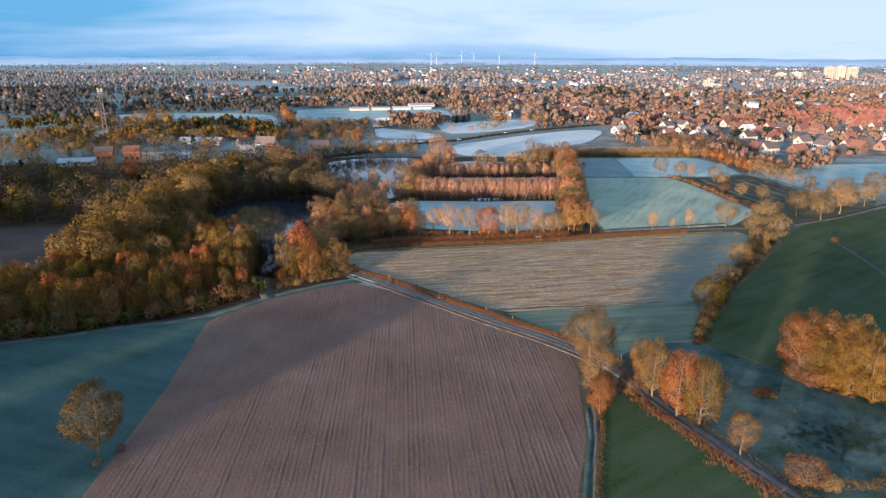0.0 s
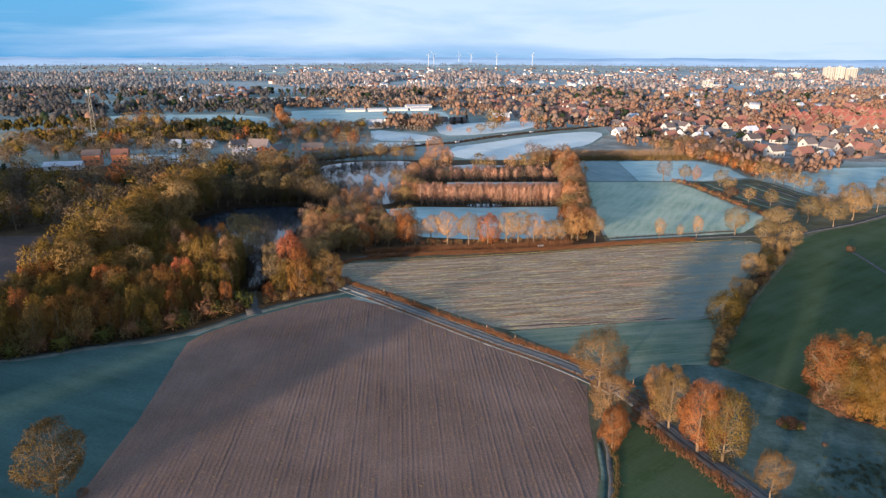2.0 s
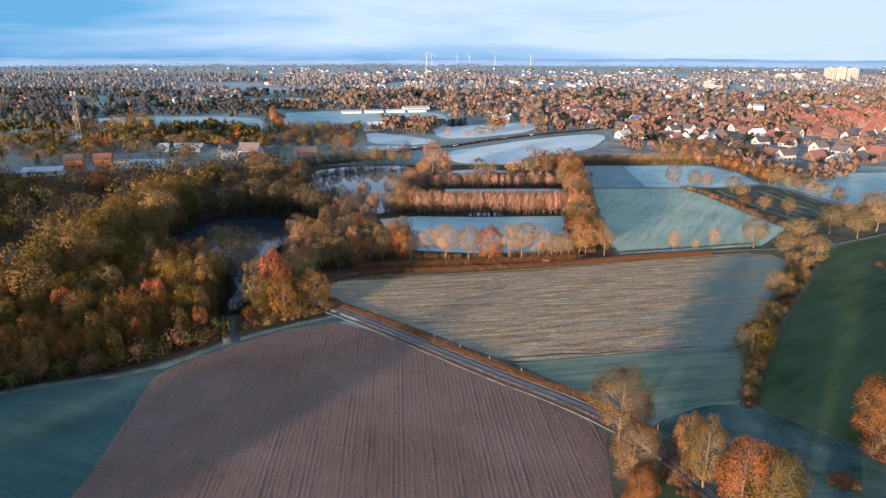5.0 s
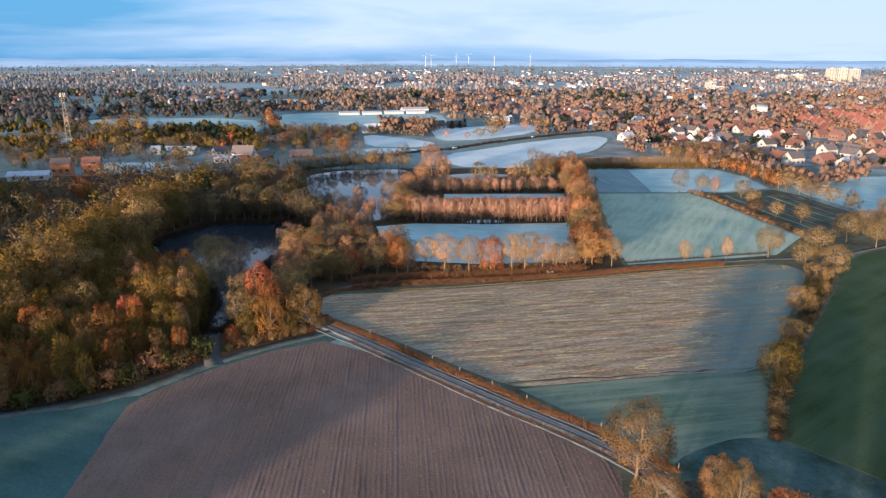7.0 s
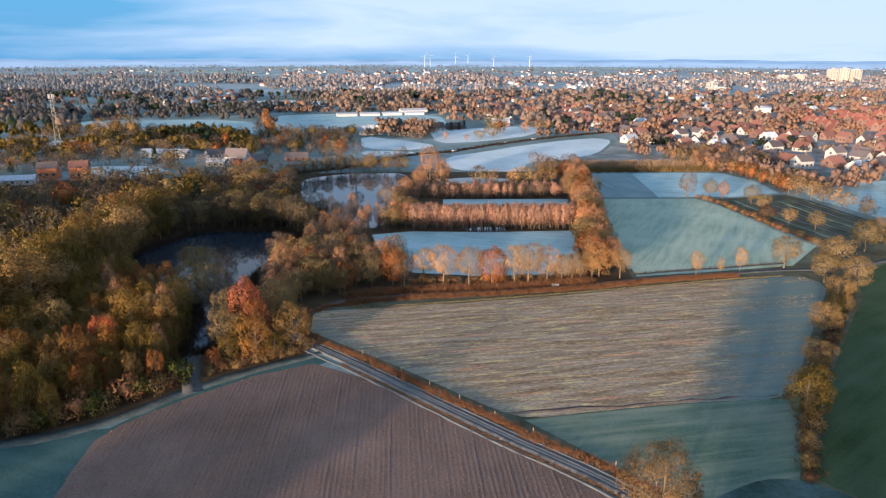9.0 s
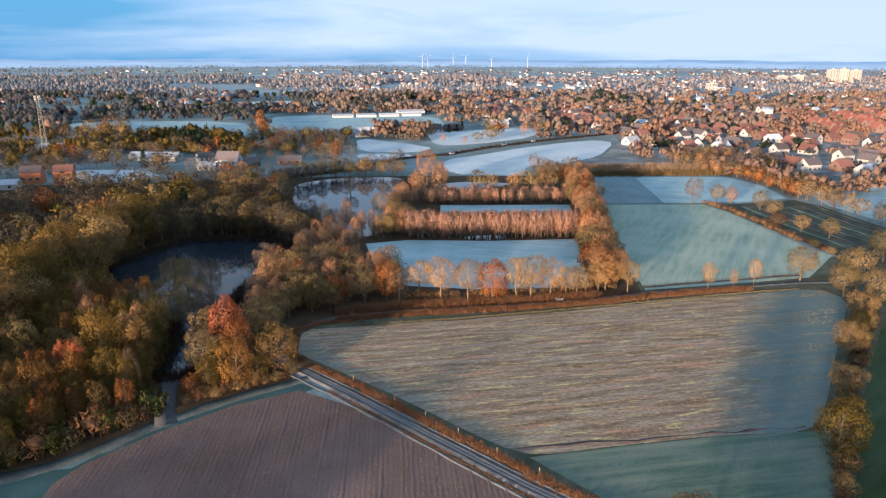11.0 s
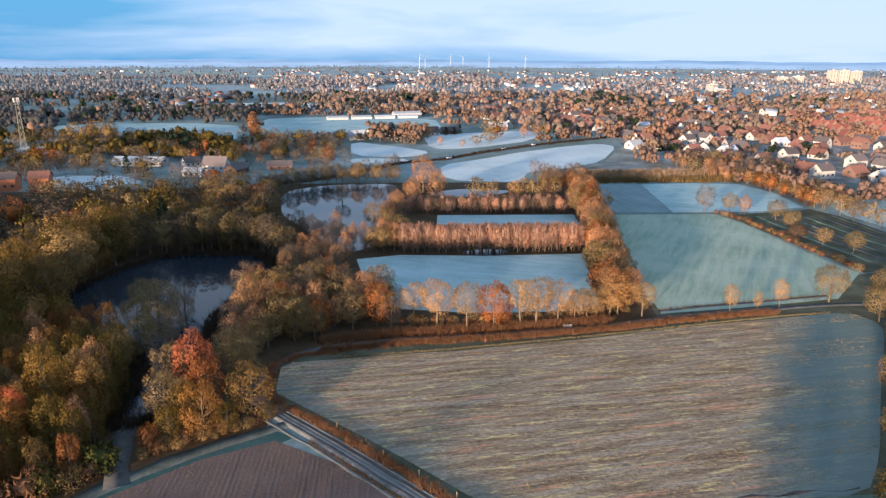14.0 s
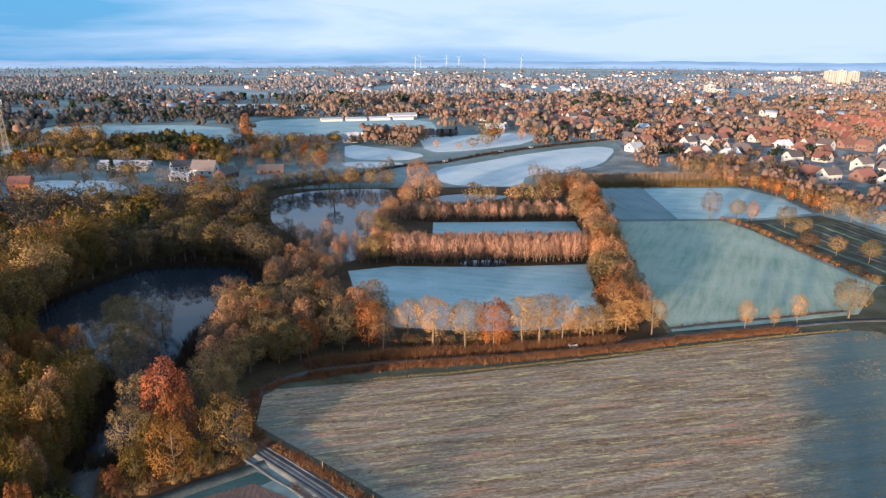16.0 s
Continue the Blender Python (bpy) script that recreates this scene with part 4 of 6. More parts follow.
tufts("ditch_sedge", along([(74, 273), (92, 277), (110, 280), (132, 284.5)], 0.5, 0.3, 24), 8, 0.3, 0.5, 0.1, M_SEDGE, "brown sedge along the ditch", "sedge", 25)
strip("ditch_south", [(34.5, 126), (34, 118), (32.5, 112), (28, 97), (20, 60), (14, 20)], 1.0, 0.085, M_RUT, "dark field ditch", "ditch", 0, 0.1, 26)
strip("ditch_margin", [(33, 124), (32.2, 116), (30.5, 110), (26.3, 96), (18.4, 60), (12.5, 20)], 1.2, 0.08, M_ROUGH, "frosted grass margin beside the ditch", "margin", 0, 0.1, 27)
tufts("ditch_grass", along([(35, 127), (34.8, 118), (33.2, 112), (28.8, 97), (20.8, 60)], 0.3, 0.25, 28), 10, 0.25, 0.6, 0.1, M_SEDGE, "brown grass along the field ditch", "sedge", 29)
strip("ditch_east", [(163, 252), (160, 232), (155, 208), (140, 170)], 1.4, 0.085, M_RUT, "dark ditch across the green field", "ditch", 0, 0.1, 30)
tufts("pasture_track", along([(84, 137), (88, 132), (93, 127.5)], 0.3, 0.15, 31), 10, 0.2, 0.4, 0.1, M_DRY, "strip of dry grass in the pasture", "verge", 32)
tufts("pasture_rushes", np.random.default_rng(33).normal((80, 112), (5.5, 3.6), (150, 2)), 24, 0.35, 0.42, 0.1, leaf_mat("dark_rushes", (0.02, 0.035, 0.02), (0.04, 0.06, 0.035), (0.09, 0.12, 0.08)), "dark rush tussocks in the pasture", "rushes", 34)
tufts("pasture_hedge", along([(66, 97), (78, 97), (92, 104), (110, 108)], 0.4, 0.6, 35), 14, 0.5, 0.7, 0.12, M_SEDGE, "low brown hedge bank across the pasture", "hedge", 36)

# plots of the nursery
for k in range(6):
    o = k * 7.5
    m = (M_GRASS_MID, M_RUT, M_PATH)[k % 3]
    strip("plot_strip", [(163 + o, 392 - k), (166 + o, 345), (170 + o, 318 + k * 2)] if k < 5 else [(200, 392), (203, 350), (204, 325)], 2.4, 0.07 + 0.004 * k, m, "long narrow planted strip, partly frosted", "plot", 0, 0.3, 40 + k)

# ---------- single trees along lanes and fields ----------
NEAR = [
    (-62, 107, 15.8, "old_oak", 0.86), (38, 144.5, 15.5, "brown_oak", 0.95), (36, 129, 13, "brown_oak", 0.85), (35, 122, 9, "rust", 1.0), (36.5, 125, 8, "rust", 0.9),
    (48.5, 129, 13.5, "tan", 0.85), (47.5, 134, 12, "brown_oak", 0.75), (51, 120.5, 15.5, "rust", 0.85), (54.5, 117.5, 15, "olive", 0.95), (58, 106.5, 9.5, "brown_oak", 0.85),
    (80, 177, 12.5, "olive", 1.05), (88, 187, 7, "olive", 1.2), (96, 200, 8, "oak", 1.2), (108, 219, 10, "oak", 1.1), (118, 231, 8, "olive", 1.2), (127, 243, 9, "oak", 1.2), (139, 254, 12, "oak", 1.1), (141, 268, 15, "oak", 1.05), (134, 262, 11, "oak", 1.0),
    (94, 269.5, 9.5, "lime", 0.75), (103, 271, 6.5, "lime", 0.8), (111, 273.5, 9.5, "lime", 0.8), (129, 278, 12, "oak", 1.05), (67.5, 268, 11, "lime", 1.1),
    (171, 298, 12.5, "oak", 1.1), (178, 290, 12, "oak", 1.0), (194, 302, 15, "oak", 1.15), (203, 318, 15, "oak", 1.1), (216, 318, 13, "oak", 1.1), (230, 332, 15, "oak", 1.1), (187, 312, 11, "oak", 1.1), (246, 340, 14, "olive", 1.1), (262, 348, 15, "oak", 1.1),
    (141, 400, 14, "grey", 1.05), (153, 399, 10, "oak", 1.0), (158, 394, 10, "pink", 1.0), (165, 366, 9, "oak", 1.0), (164, 340, 8, "oak", 1.0), (160, 352, 6, "bush_red", 1.0), (170, 330, 9, "oak", 1.1), (168, 384, 10, "oak", 1.0),
    (6, 452, 21, "pink", 1.1), (-1, 436, 10, "pink", 1.05), (14, 446, 14, "pink", 1.2), (-7, 414, 9, "pink", 1.2), (-11, 384, 10.5, "pink", 1.2), (-16, 372, 12, "oak", 1.1), (-8, 396, 12, "pink", 1.3), (0, 424, 13, "pink", 1.2),
    (-94, 412, 17, "oak", 1.35), (-86, 405, 14, "oak", 1.3), (-36, 428, 9, "grey", 1.5),
    (-45, 221, 17.5, "red", 0.8), (-41.5, 216, 14, "rust", 0.8), (-39.5, 207.5, 12.5, "amber", 0.95), (-45.5, 206, 8.5, "olive", 1.0), (-32, 215, 13, "tan", 0.95), (-35.5, 209, 7.5, "olive", 0.9), (-48, 212, 12.5, "oak", 0.85), (-50, 222, 14, "oak", 0.9), (-38, 230, 12, "oak", 0.9), (-48.5, 203, 6, "rust", 1.0), (-36, 221, 9, "olive", 0.9), (-44, 211, 11, "olive", 0.8),
    (-70, 211, 18.5, "gold", 0.55), (-66, 222, 15, "pink", 0.8), (-76, 205, 14, "red", 0.4), (-72, 203, 14.5, "red", 0.38), (-63, 212, 15, "tan", 0.7),
    (-72, 272, 11, "oak", 1.3), (-66, 276, 10, "grey", 1.2), (-77, 277, 10, "oak", 1.2), (-68, 268, 9, "grey", 1.2), (-66, 256, 11, "oak", 1.1), (-62, 262, 11, "grey", 1.1), (-74, 262, 10, "oak", 1.1), (-59, 248, 12, "grey", 1.0), (-66, 244, 11, "oak", 1.0), (-57, 236, 12, "grey", 1.0),
]
for i, (x, y, h, kind, wide) in enumerate(NEAR):
    tree(x, y, h, kind, i, 0 if y < 150 else 3, wide=wide)
# limes in a row
for i, (x, y, h) in enumerate(((1.5, 266, 12), (8, 262, 14.5), (16, 259, 14.5), (23.5, 260.5, 14.5), (31, 262, 14), (35.5, 262, 15), (42, 263.5, 13))):
    tree(x, y, h, "rust" if i == 3 else "lime", 100 + i, fine=3, group="row of limes along the lane", wide=1.12)
for i, (x, y, h) in enumerate(((47, 265, 9.5), (50.5, 265.5, 10), (54, 267, 9.5), (58, 268, 10.5), (61, 270, 12))):
    tree(x, y, h, "lime", 120 + i, 1, wide=1.4)
# copse in the pasture
for i, (x, y, h, kind) in enumerate(((87, 140, 15, "rust"), (90, 142, 14.5, "tan"), (89, 136, 12, "olive"), (93, 139, 15, "amber"), (93, 133, 12, "gold"), (96, 135, 14, "gold"), (97, 129, 14.5, "gold"), (99, 138, 15, "tan"),
                                   (101, 131, 12, "gold"), (104, 134, 14, "olive"), (102, 126, 11, "olive"), (106, 128, 13, "olive"), (109, 124, 13, "oak"), (112, 130, 14, "tan"), (86, 136.5, 8, "grey"), (95, 144, 13, "grey"), (116, 122, 13, "oak"), (120, 128, 14, "oak"))):
    tree(x, y, h, kind, 140 + i, 0 if i < 9 else 1, group="copse beside the pasture")
# bushes
for i, (x, y, h, kind) in enumerate(((71.9, 129.6, 1.5, "bush_red"), (73.2, 130.6, 1.7, "bush_dim"), (74.7, 130.3, 1.5, "bush_red"), (75.7, 129.2, 1.3, "bush_dim"), (74.6, 128.0, 1.4, "bush_green"), (73.1, 127.8, 1.5, "bush_dim"), (72.1, 128.3, 1.2, "bush_green"), (73.8, 129.2, 1.8, "bush_dim"), (75.5, 127.9, 0.9, "bush_red"), (86.5, 133.5, 4.5, "bush_dim"), (89, 132, 5, "bush_gold"), (92.5, 129.5, 5.5, "bush_gold"), (96, 126, 5, "bush_gold"), (99.5, 123.5, 5.5, "bush_gold"), (103, 121, 4.5, "bush_dim"), (84.5, 138, 4, "bush_dim"), (44, 131, 4.5, "bush_red"), (46, 139, 3, "bush_red"), (65.5, 97.5, 5.5, "bush_red"), (69, 95.5, 3.0, "bush"), (-59.5, 110, 1.4, "bush_red"), (-61.5, 105, 1.5, "bush"),
                                   (76.5, 122, 0.8, "bush_red"), (162, 252, 2.6, "bush_red"), (-27, 217, 3, "bush_red"))):
    tree(x, y, h, kind, 170 + i, 3 if h > 2 else 1)
# shrubs of the hedge between stubble and green field
HEDGE_E = [(70, 157), (76, 169), (85, 183), (98, 202), (112, 220), (126, 239), (139, 256)]
for i, (x, y) in enumerate(along(HEDGE_E, 2.6, 0.6, 51)):
    tree(x, y, 1.6 + 2.2 * ((i * 37 % 10) / 10), ("bush_red", "bush", "bush")[i % 3], 200 + i, 2, group="hedge between two fields")
tufts("hedge_foot", along(HEDGE_E, 0.3, 0.8, 52), 12, 0.6, 0.9, 0.14, M_SEDGE, "brown brambles at the foot of a hedge", "brambles", 53)
for i, (x, y) in enumerate(along([(146, 397), (152, 377), (154, 342), (158, 308)], 3.2, 0.5, 54)):
    tree(x, y, 2.0 + 1.2 * ((i * 53 % 10) / 10), ("bush_red", "bush_red", "bush")[i % 3], 300 + i, 2, "hedge along the meadow")
for i, (x, y) in enumerate(along([(194, 488), (202, 445), (199, 408)], 4.0, 1.0, 55)):
    tree(x, y, 7.5 + 3 * ((i * 31 % 10) / 10), ("rust", "pink", "oak")[i % 3], 340 + i, 2, "hedge beside the frosted field", 1.2)
for i, (x, y) in enumerate(along([(208, 350), (204, 395), (218, 445)], 7.0, 2.0, 56)):
    tree(x, y, 9 + 3 * ((i * 31 % 10) / 10), ("oak", "grey", "oak")[i % 3], 360 + i, 2, "trees round the garden meadow", 1.1)
# undergrowth below the limes and at the copse
for i, (x, y) in enumerate(along([(-2, 262), (20, 262), (45, 266), (64, 270)], 2.2, 0.7, 57)):
    tree(x, y + 2, 2.0 + ((i * 29 % 10) / 10), ("bush_red", "bush")[i % 2], 380 + i, 2, "shrubs below the limes")

# ---------- woods ----------
WOOD_FRONT = [(-112, 162), (-100, 166), (-88, 172), (-75, 177), (-62, 188), (-56, 198), (-60, 211), (-64, 235), (-73, 251), (-88, 256), (-102, 262), (-112, 255), (-114, 225), (-120, 205), (-132, 192), (-150, 182), (-170, 155), (-140, 155)]
YELLOW_SPOT = [(-73, 208), (-67, 208), (-67, 214), (-73, 214)]
wood(WOOD_FRONT, 5.0, 12.8, [("olive", 5.5), ("tan", 1.9), ("oak", 0.7), ("rust", 1.7), ("amber", 1.2), ("pink", 0.4)], 61, 3, avoid=(YELLOW_SPOT,), group="mixed autumn wood", wide=0.66)
for i, (x, y) in enumerate(along([(-112, 161.5), (-100, 165.5), (-88, 171.5), (-75, 176), (-63, 186), (-55, 196)], 3.0, 0.7, 62)):
    tree(x, y + 1.0, 4 + 3 * ((i * 37 % 10) / 10), ("bush_green", "bush", "bush_red")[i % 3], 420 + i, 2, group="shrubs at the wood's edge", wide=0.8)
for i, (x, y) in enumerate(along([(-114, 165), (-100, 169), (-88, 175), (-76, 180), (-66, 188)], 5.0, 1.2, 163)):
    tree(x, y + 2.5, 8.5 + 3 * ((i * 37 % 10) / 10), ('rust', 'amber', 'tan', 'rust')[i % 4], 900 + i, 3, 'mixed autumn wood', 0.62)
for i, (x, y) in enumerate(along([(-49, 201), (-45, 203), (-40, 206), (-34, 209.5), (-29, 214)], 1.8, 0.5, 99)):
    tree(x, y, 2.2 + 1.6 * ((i * 37 % 10) / 10), ("bush", "bush_red", "bush")[i % 3], 460 + i, 1, group="shrubs at the wood's edge", wide=0.9)
HILL = [(-116, 196), (-106, 205), (-104, 250), (-106, 300), (-104, 345), (-122, 340), (-124, 262), (-122, 225)]
wood(HILL, 7.5, 19, [("tan", 3), ("oak", 0.3), ("olive", 3.4)], 63, 3, group="tall trees above the wood", wide=0.95)
WOOD_BACK = [(-110, 268), (-104, 345), (-80, 342), (-58, 341), (-46, 330), (-50, 345), (-62, 385), (-70, 402), (-78, 452), (-110, 442), (-230, 416), (-330, 400), (-330, 200), (-190, 216), (-192, 238), (-190, 282), (-150, 284), (-130, 262)]
wood_mass("back_wood", WOOD_BACK, 11.0, 13.5, [("dim", 6), ("olive", 2), ("oak", 0.6), ("rust", 0.5), ("pine", 0.5)], 64, (HILL, [(-238, 392), (-176, 392), (-176, 476), (-238, 476)]), 1.1)
# unseen trees beyond the western meadow, placed for the long shade they cast
wood_mass("west_treeline", [(-132, 84), (-150, 95), (-166, 106), (-186, 86), (-160, 70)], 6.0, 20.5, [("olive", 3), ("oak", 2)], 95)
wood_mass("west_treeline_tall", [(-166, 106), (-200, 130), (-235, 142), (-235, 112), (-186, 86)], 7.0, 19, [("olive", 3), ("oak", 2)], 96)
wood_mass("west_wood", [(-235, 142), (-330, 200), (-400, 300), (-340, 330), (-262, 272), (-218, 200)], 12.0, 26, [("olive", 3), ("oak", 2)], 195)
wood_mass("west_treeline_low", [(-97, 50), (-105, 66), (-120, 76), (-135, 62), (-118, 48)], 6.0, 15, [("olive", 3), ("oak", 2)], 87)
# pond banks
wood([(-44, 294), (-50, 282), (-50, 262), (-30, 252), (-20, 257), (-2, 262), (-4, 276), (-14, 289), (-22, 296)], 5.6, 11.5, [("pink", 4), ("oak", 3), ("grey", 1.5), ("rust", 1)], 65, group="belt between pond and meadow")
wood([(-46, 316), (-44, 296), (-22, 297), (-21, 326), (-34, 338)], 6.0, 9.5, [("pink", 4), ("grey", 3)], 94, group="scrub between pond and meadow")
wood([(-52, 352), (-18, 338), (-17, 348), (-50, 364)], 4.6, 11.5, [("grey", 3), ("pink", 1)], 66, group="alders across the far pond", wide=0.75)
wood([(-104, 339), (-60, 337), (-54, 352), (-66, 386), (-78, 396), (-100, 370)], 6.5, 13.5, [("oak", 1.4), ("dim", 3), ("olive", 1), ("tan", 0.7)], 67, group="trees between two ponds")
wood([(-21, 334), (-4, 336), (-4, 350), (-12, 372), (-14, 345)], 4.5, 10, [("oak", 1), ("pink", 2), ("grey", 1)], 68, group="trees on the pond bank")
for i, (x, y) in enumerate(along([(-110, 300), (-109, 282), (-101, 261)], 4.5, 1.0, 96)):
    tree(x - 3, y, 10 + i % 4, ("dim", "olive")[i % 2], 700 + i, 1, "trees on the bank of the near pond")
for i, (x, y) in enumerate(along([(-108, 328), (-98, 337), (-84, 339), (-57, 338), (-46, 328)], 3.6, 0.8, 97)):
    tree(x, y, 13 + i % 4, ("dim", "oak", "dim")[i % 3], 720 + i, 1, "trees on the bank of the near pond")
for i, (x, y) in enumerate(along([(-66, 400), (-77, 440), (-74, 460), (-52, 479), (-10, 484)], 3.4, 1.0, 98)):
    tree(x, y, 9 + i % 4, ("grey", "oak", "grey")[i % 3], 750 + i, 1, "trees round the far pond")
ring = rounded(POND_A)
tufts("pond_sedge", along(ring + ring[:1], 0.35, 0.8, 88), 12, 0.8, 2.2, 0.2, M_SCRUB, "dark sedge and brambles round the near pond", "sedge", 89)
for i, (x, y, h, kind) in enumerate(((-42, 237, 11, "oak"), (-38, 243, 10, "oak"), (-44, 246, 11, "pink"), (-36, 249.5, 10, "oak"), (-30, 254, 10, "tan"), (-40, 253, 11, "pink"), (-34, 257, 11, "oak"), (-46, 254, 11, "grey"), (-38.5, 235, 8, "tan"), (-25, 255.5, 9, "oak"))):
    tree(x, y, h, kind, 800 + i, 1, "trees between pond and lane")
# two planted rows and the tree belt
wood([(-4, 334.5), (66, 334.5), (68, 341), (-4, 341)], 2.15, 10.5, [("slim", 1)], 69, 2, group="dense planted row of young trees", wide=1.2, least=0.97, most=1.04)
wood([(-4, 398.5), (76, 399), (78, 409), (0, 412), (-4, 405)], 3.6, 7.8, [("slim", 2), ("grey", 1)], 70, 2, group="dark planted row of young trees", wide=1.3, least=0.85, most=1.1)
for i, (x, y) in enumerate(((52, 424), (63, 424), (68, 428), (40, 422), (34, 428), (12, 425), (74, 430), (58, 430))):
    tree(x, y, 12 + i % 3, ("lime", "oak", "pink")[i % 3], 520 + i, 2)
BELT = [(58, 271), (66, 271), (72, 300), (79, 345), (87, 389), (96, 450), (86, 452), (77, 389), (69, 331), (62, 300)]
wood(BELT, 4.6, 12.5, [("pink", 4), ("oak", 1.5), ("rust", 0.4)], 71, group="tree belt between two meadows", wide=1.0)
# reeds and scrub north of the meadows
for i, (x0, y0, x1, y1) in enumerate(((78, 480, 198, 484), (80, 492, 200, 500), (84, 508, 190, 512))):
    tufts("reed_bed", along([(x0, y0), (x1, y1)], 0.5, 2.0, 72 + i), 12, 1.2, 3.6, 0.3, M_REED if i else M_SEDGE, "pale reddish reed and scrub bed", "reeds", 75 + i, 0.12)
wood([(66, 482), (100, 484), (104, 500), (72, 500)], 7, 10, [("grey", 1)], 78, 2)
wood([(180, 484), (210, 470), (232, 480), (236, 520), (200, 560), (176, 545)], 9, 11, [("grey", 2), ("oak", 1), ("pink", 2)], 79, 2)
# railway bank
BANK = [(-150, 452), (-98, 466), (-71, 482), (-40, 510), (-9, 556), (22, 571), (54, 609), (105, 653), (164, 695), (230, 735)]
strip("railway_bank", BANK, 7.0, 0.12, M_RUT, "long dark straight railway bank", "railway", 0, 0.4, 80)
tufts("bank_scrub", along(BANK, 0.5, 2.0, 81), 10, 0.9, 1.5, 0.25, M_SCRUB, "dark brown scrub along the railway bank", "scrub", 82)
for i, (x, y) in enumerate(along([(-110, 470), (-60, 492), (-30, 522), (-12, 545)], 6, 2, 83)):
    tree(x + 4, y - 6, 7 + i % 4, "grey", 560 + i, 2, "bare trees along the railway")

# farmland beyond
AVOID = (FF1, FF2, FF3, FF4, FF5, FF6, FF7, FF8)
wood_mass("farm_wood", [(-330, 470), (-150, 470), (-70, 505), (-20, 560), (-60, 580), (-60, 690), (-140, 692), (-162, 664), (-262, 715), (-340, 690)], 13.0, 10.5, [("olive", 1.6), ("oak", 1.0), ("grey", 2), ("dim", 4), ("pine", 0.7), ("rust", 0.4)], 84, AVOID + ([(-230, 440), (-185, 440), (-185, 475), (-230, 475)], [(-215, 535), (-140, 535), (-140, 560), (-215, 560)], [(-160, 490), (-70, 490), (-70, 540), (-160, 540)]), 1.25)
for i, (x, y, h, kind) in enumerate(((-2, 690, 16, "pink"), (6, 684, 15, "oak"), (-10, 694, 15, "pink"), (12, 696, 14, "pink"), (70, 700, 18, "oak"), (76, 704, 15, "rust"), (52, 650, 9, "oak"), (64, 660, 12, "oak"), (22, 655, 7, "pink"), (40, 640, 6, "pink"), (100, 700, 12, "pink"), (112, 712, 12, "pink"), (122, 716, 11, "oak"), (30, 724, 9, "pine"), (38, 730, 8, "pine"), (44, 742, 9, "pine"))):
    tree(x, y, h, kind, 600 + i, 2, wide=1.35)
for i, (x, y) in enumerate(along([(-186, 880), (-166, 790), (-142, 702)], 4.5, 1.0, 85)):
    tree(x, y, 10, ("rust", "pink")[i % 2], 640 + i, 2, "avenue between two meadows", 1.2)

# ---------- buildings ----------
def gable_bm(w, d, h, rise):
    """Walls with a gable at either end; the ridge runs along x."""
    bm = bmesh.new()
    lo = [bm.verts.new(c) for c in ((-w / 2, -d / 2, -0.2), (w / 2, -d / 2, -0.2), (w / 2, d / 2, -0.2), (-w / 2, d / 2, -0.2))]
    hi = [bm.verts.new(c) for c in ((-w / 2, -d / 2, h), (w / 2, -d / 2, h), (w / 2, d / 2, h), (-w / 2, d / 2, h))]
    ra, rb = bm.verts.new((-w / 2, 0, h + rise)), bm.verts.new((w / 2, 0, h + rise))
    for f in ((lo[0], lo[1], hi[1], hi[0]), (lo[2], lo[3], hi[3], hi[2]), (lo[1], lo[2], hi[2], rb, hi[1]), (lo[3], lo[0], hi[0], ra, hi[3])):
        bm.faces.new(f)
    return bm


def roof_bm(w, d, h, rise, over=0.45, thick=0.22):
    bm = bmesh.new()
    w2, d2 = w / 2 + over, d / 2 + over
    drop = over * rise / (d / 2)
    pts = [(-d2, h - drop + 0.05), (0, h + rise + 0.05), (d2, h - drop + 0.05), (d2, h - drop + 0.05 + thick), (0, h + rise + 0.05 + thick * 1.3), (-d2, h - drop + 0.05 + thick)]
    a = [bm.verts.new((-w2, y, z)) for y, z in pts]
    b = [bm.verts.new((w2, y, z)) for y, z in pts]
    n = len(pts)
    for i in range(n):
        bm.faces.new((a[i], a[(i + 1) % n], b[(i + 1) % n], b[i]))
    bm.faces.new((a[0], a[5], a[4], a[1]))
    bm.faces.new((a[1], a[4], a[3], a[2]))
    bm.faces.new((b[1], b[4], b[5], b[0]))
    bm.faces.new((b[2], b[3], b[4], b[1]))
    bmesh.ops.recalc_face_normals(bm, faces=bm.faces[:])
    return bm


def house(name, m, w, d, h, rise, wall, roof, label, category="house", group="", chimney=True, panes=3):
    ob = root(name, m, label, category, group)
    part("wall", gable_bm(w, d, h, rise), wall, ob)
    rf = part("roof", roof_bm(w, d, h, rise), roof, ob)
    if chimney:
        part("chimney", box_bm(w * 0.18, -0.4, h + rise * 0.5, w * 0.18 + 0.8, 0.4, h + rise + 1.0, 0.06), M_BRICK, rf)
    for s in (-1, 1):
        for k in range(panes):
            x = -w / 2 + w * (k + 0.5) / panes
            part("window", box_bm(x - 0.7, s * (d / 2 + 0.03) - 0.05, h * 0.35, x + 0.7, s * (d / 2 + 0.03) + 0.05, h * 0.35 + 1.3), M_GLASS, ob)
    for s in (-1, 1):
        part("window", box_bm(s * (w / 2 + 0.03) - 0.05, -0.8, h * 0.75, s * (w / 2 + 0.03) + 0.05, 0.8, h * 0.75 + 1.4), M_GLASS, ob)
    return ob


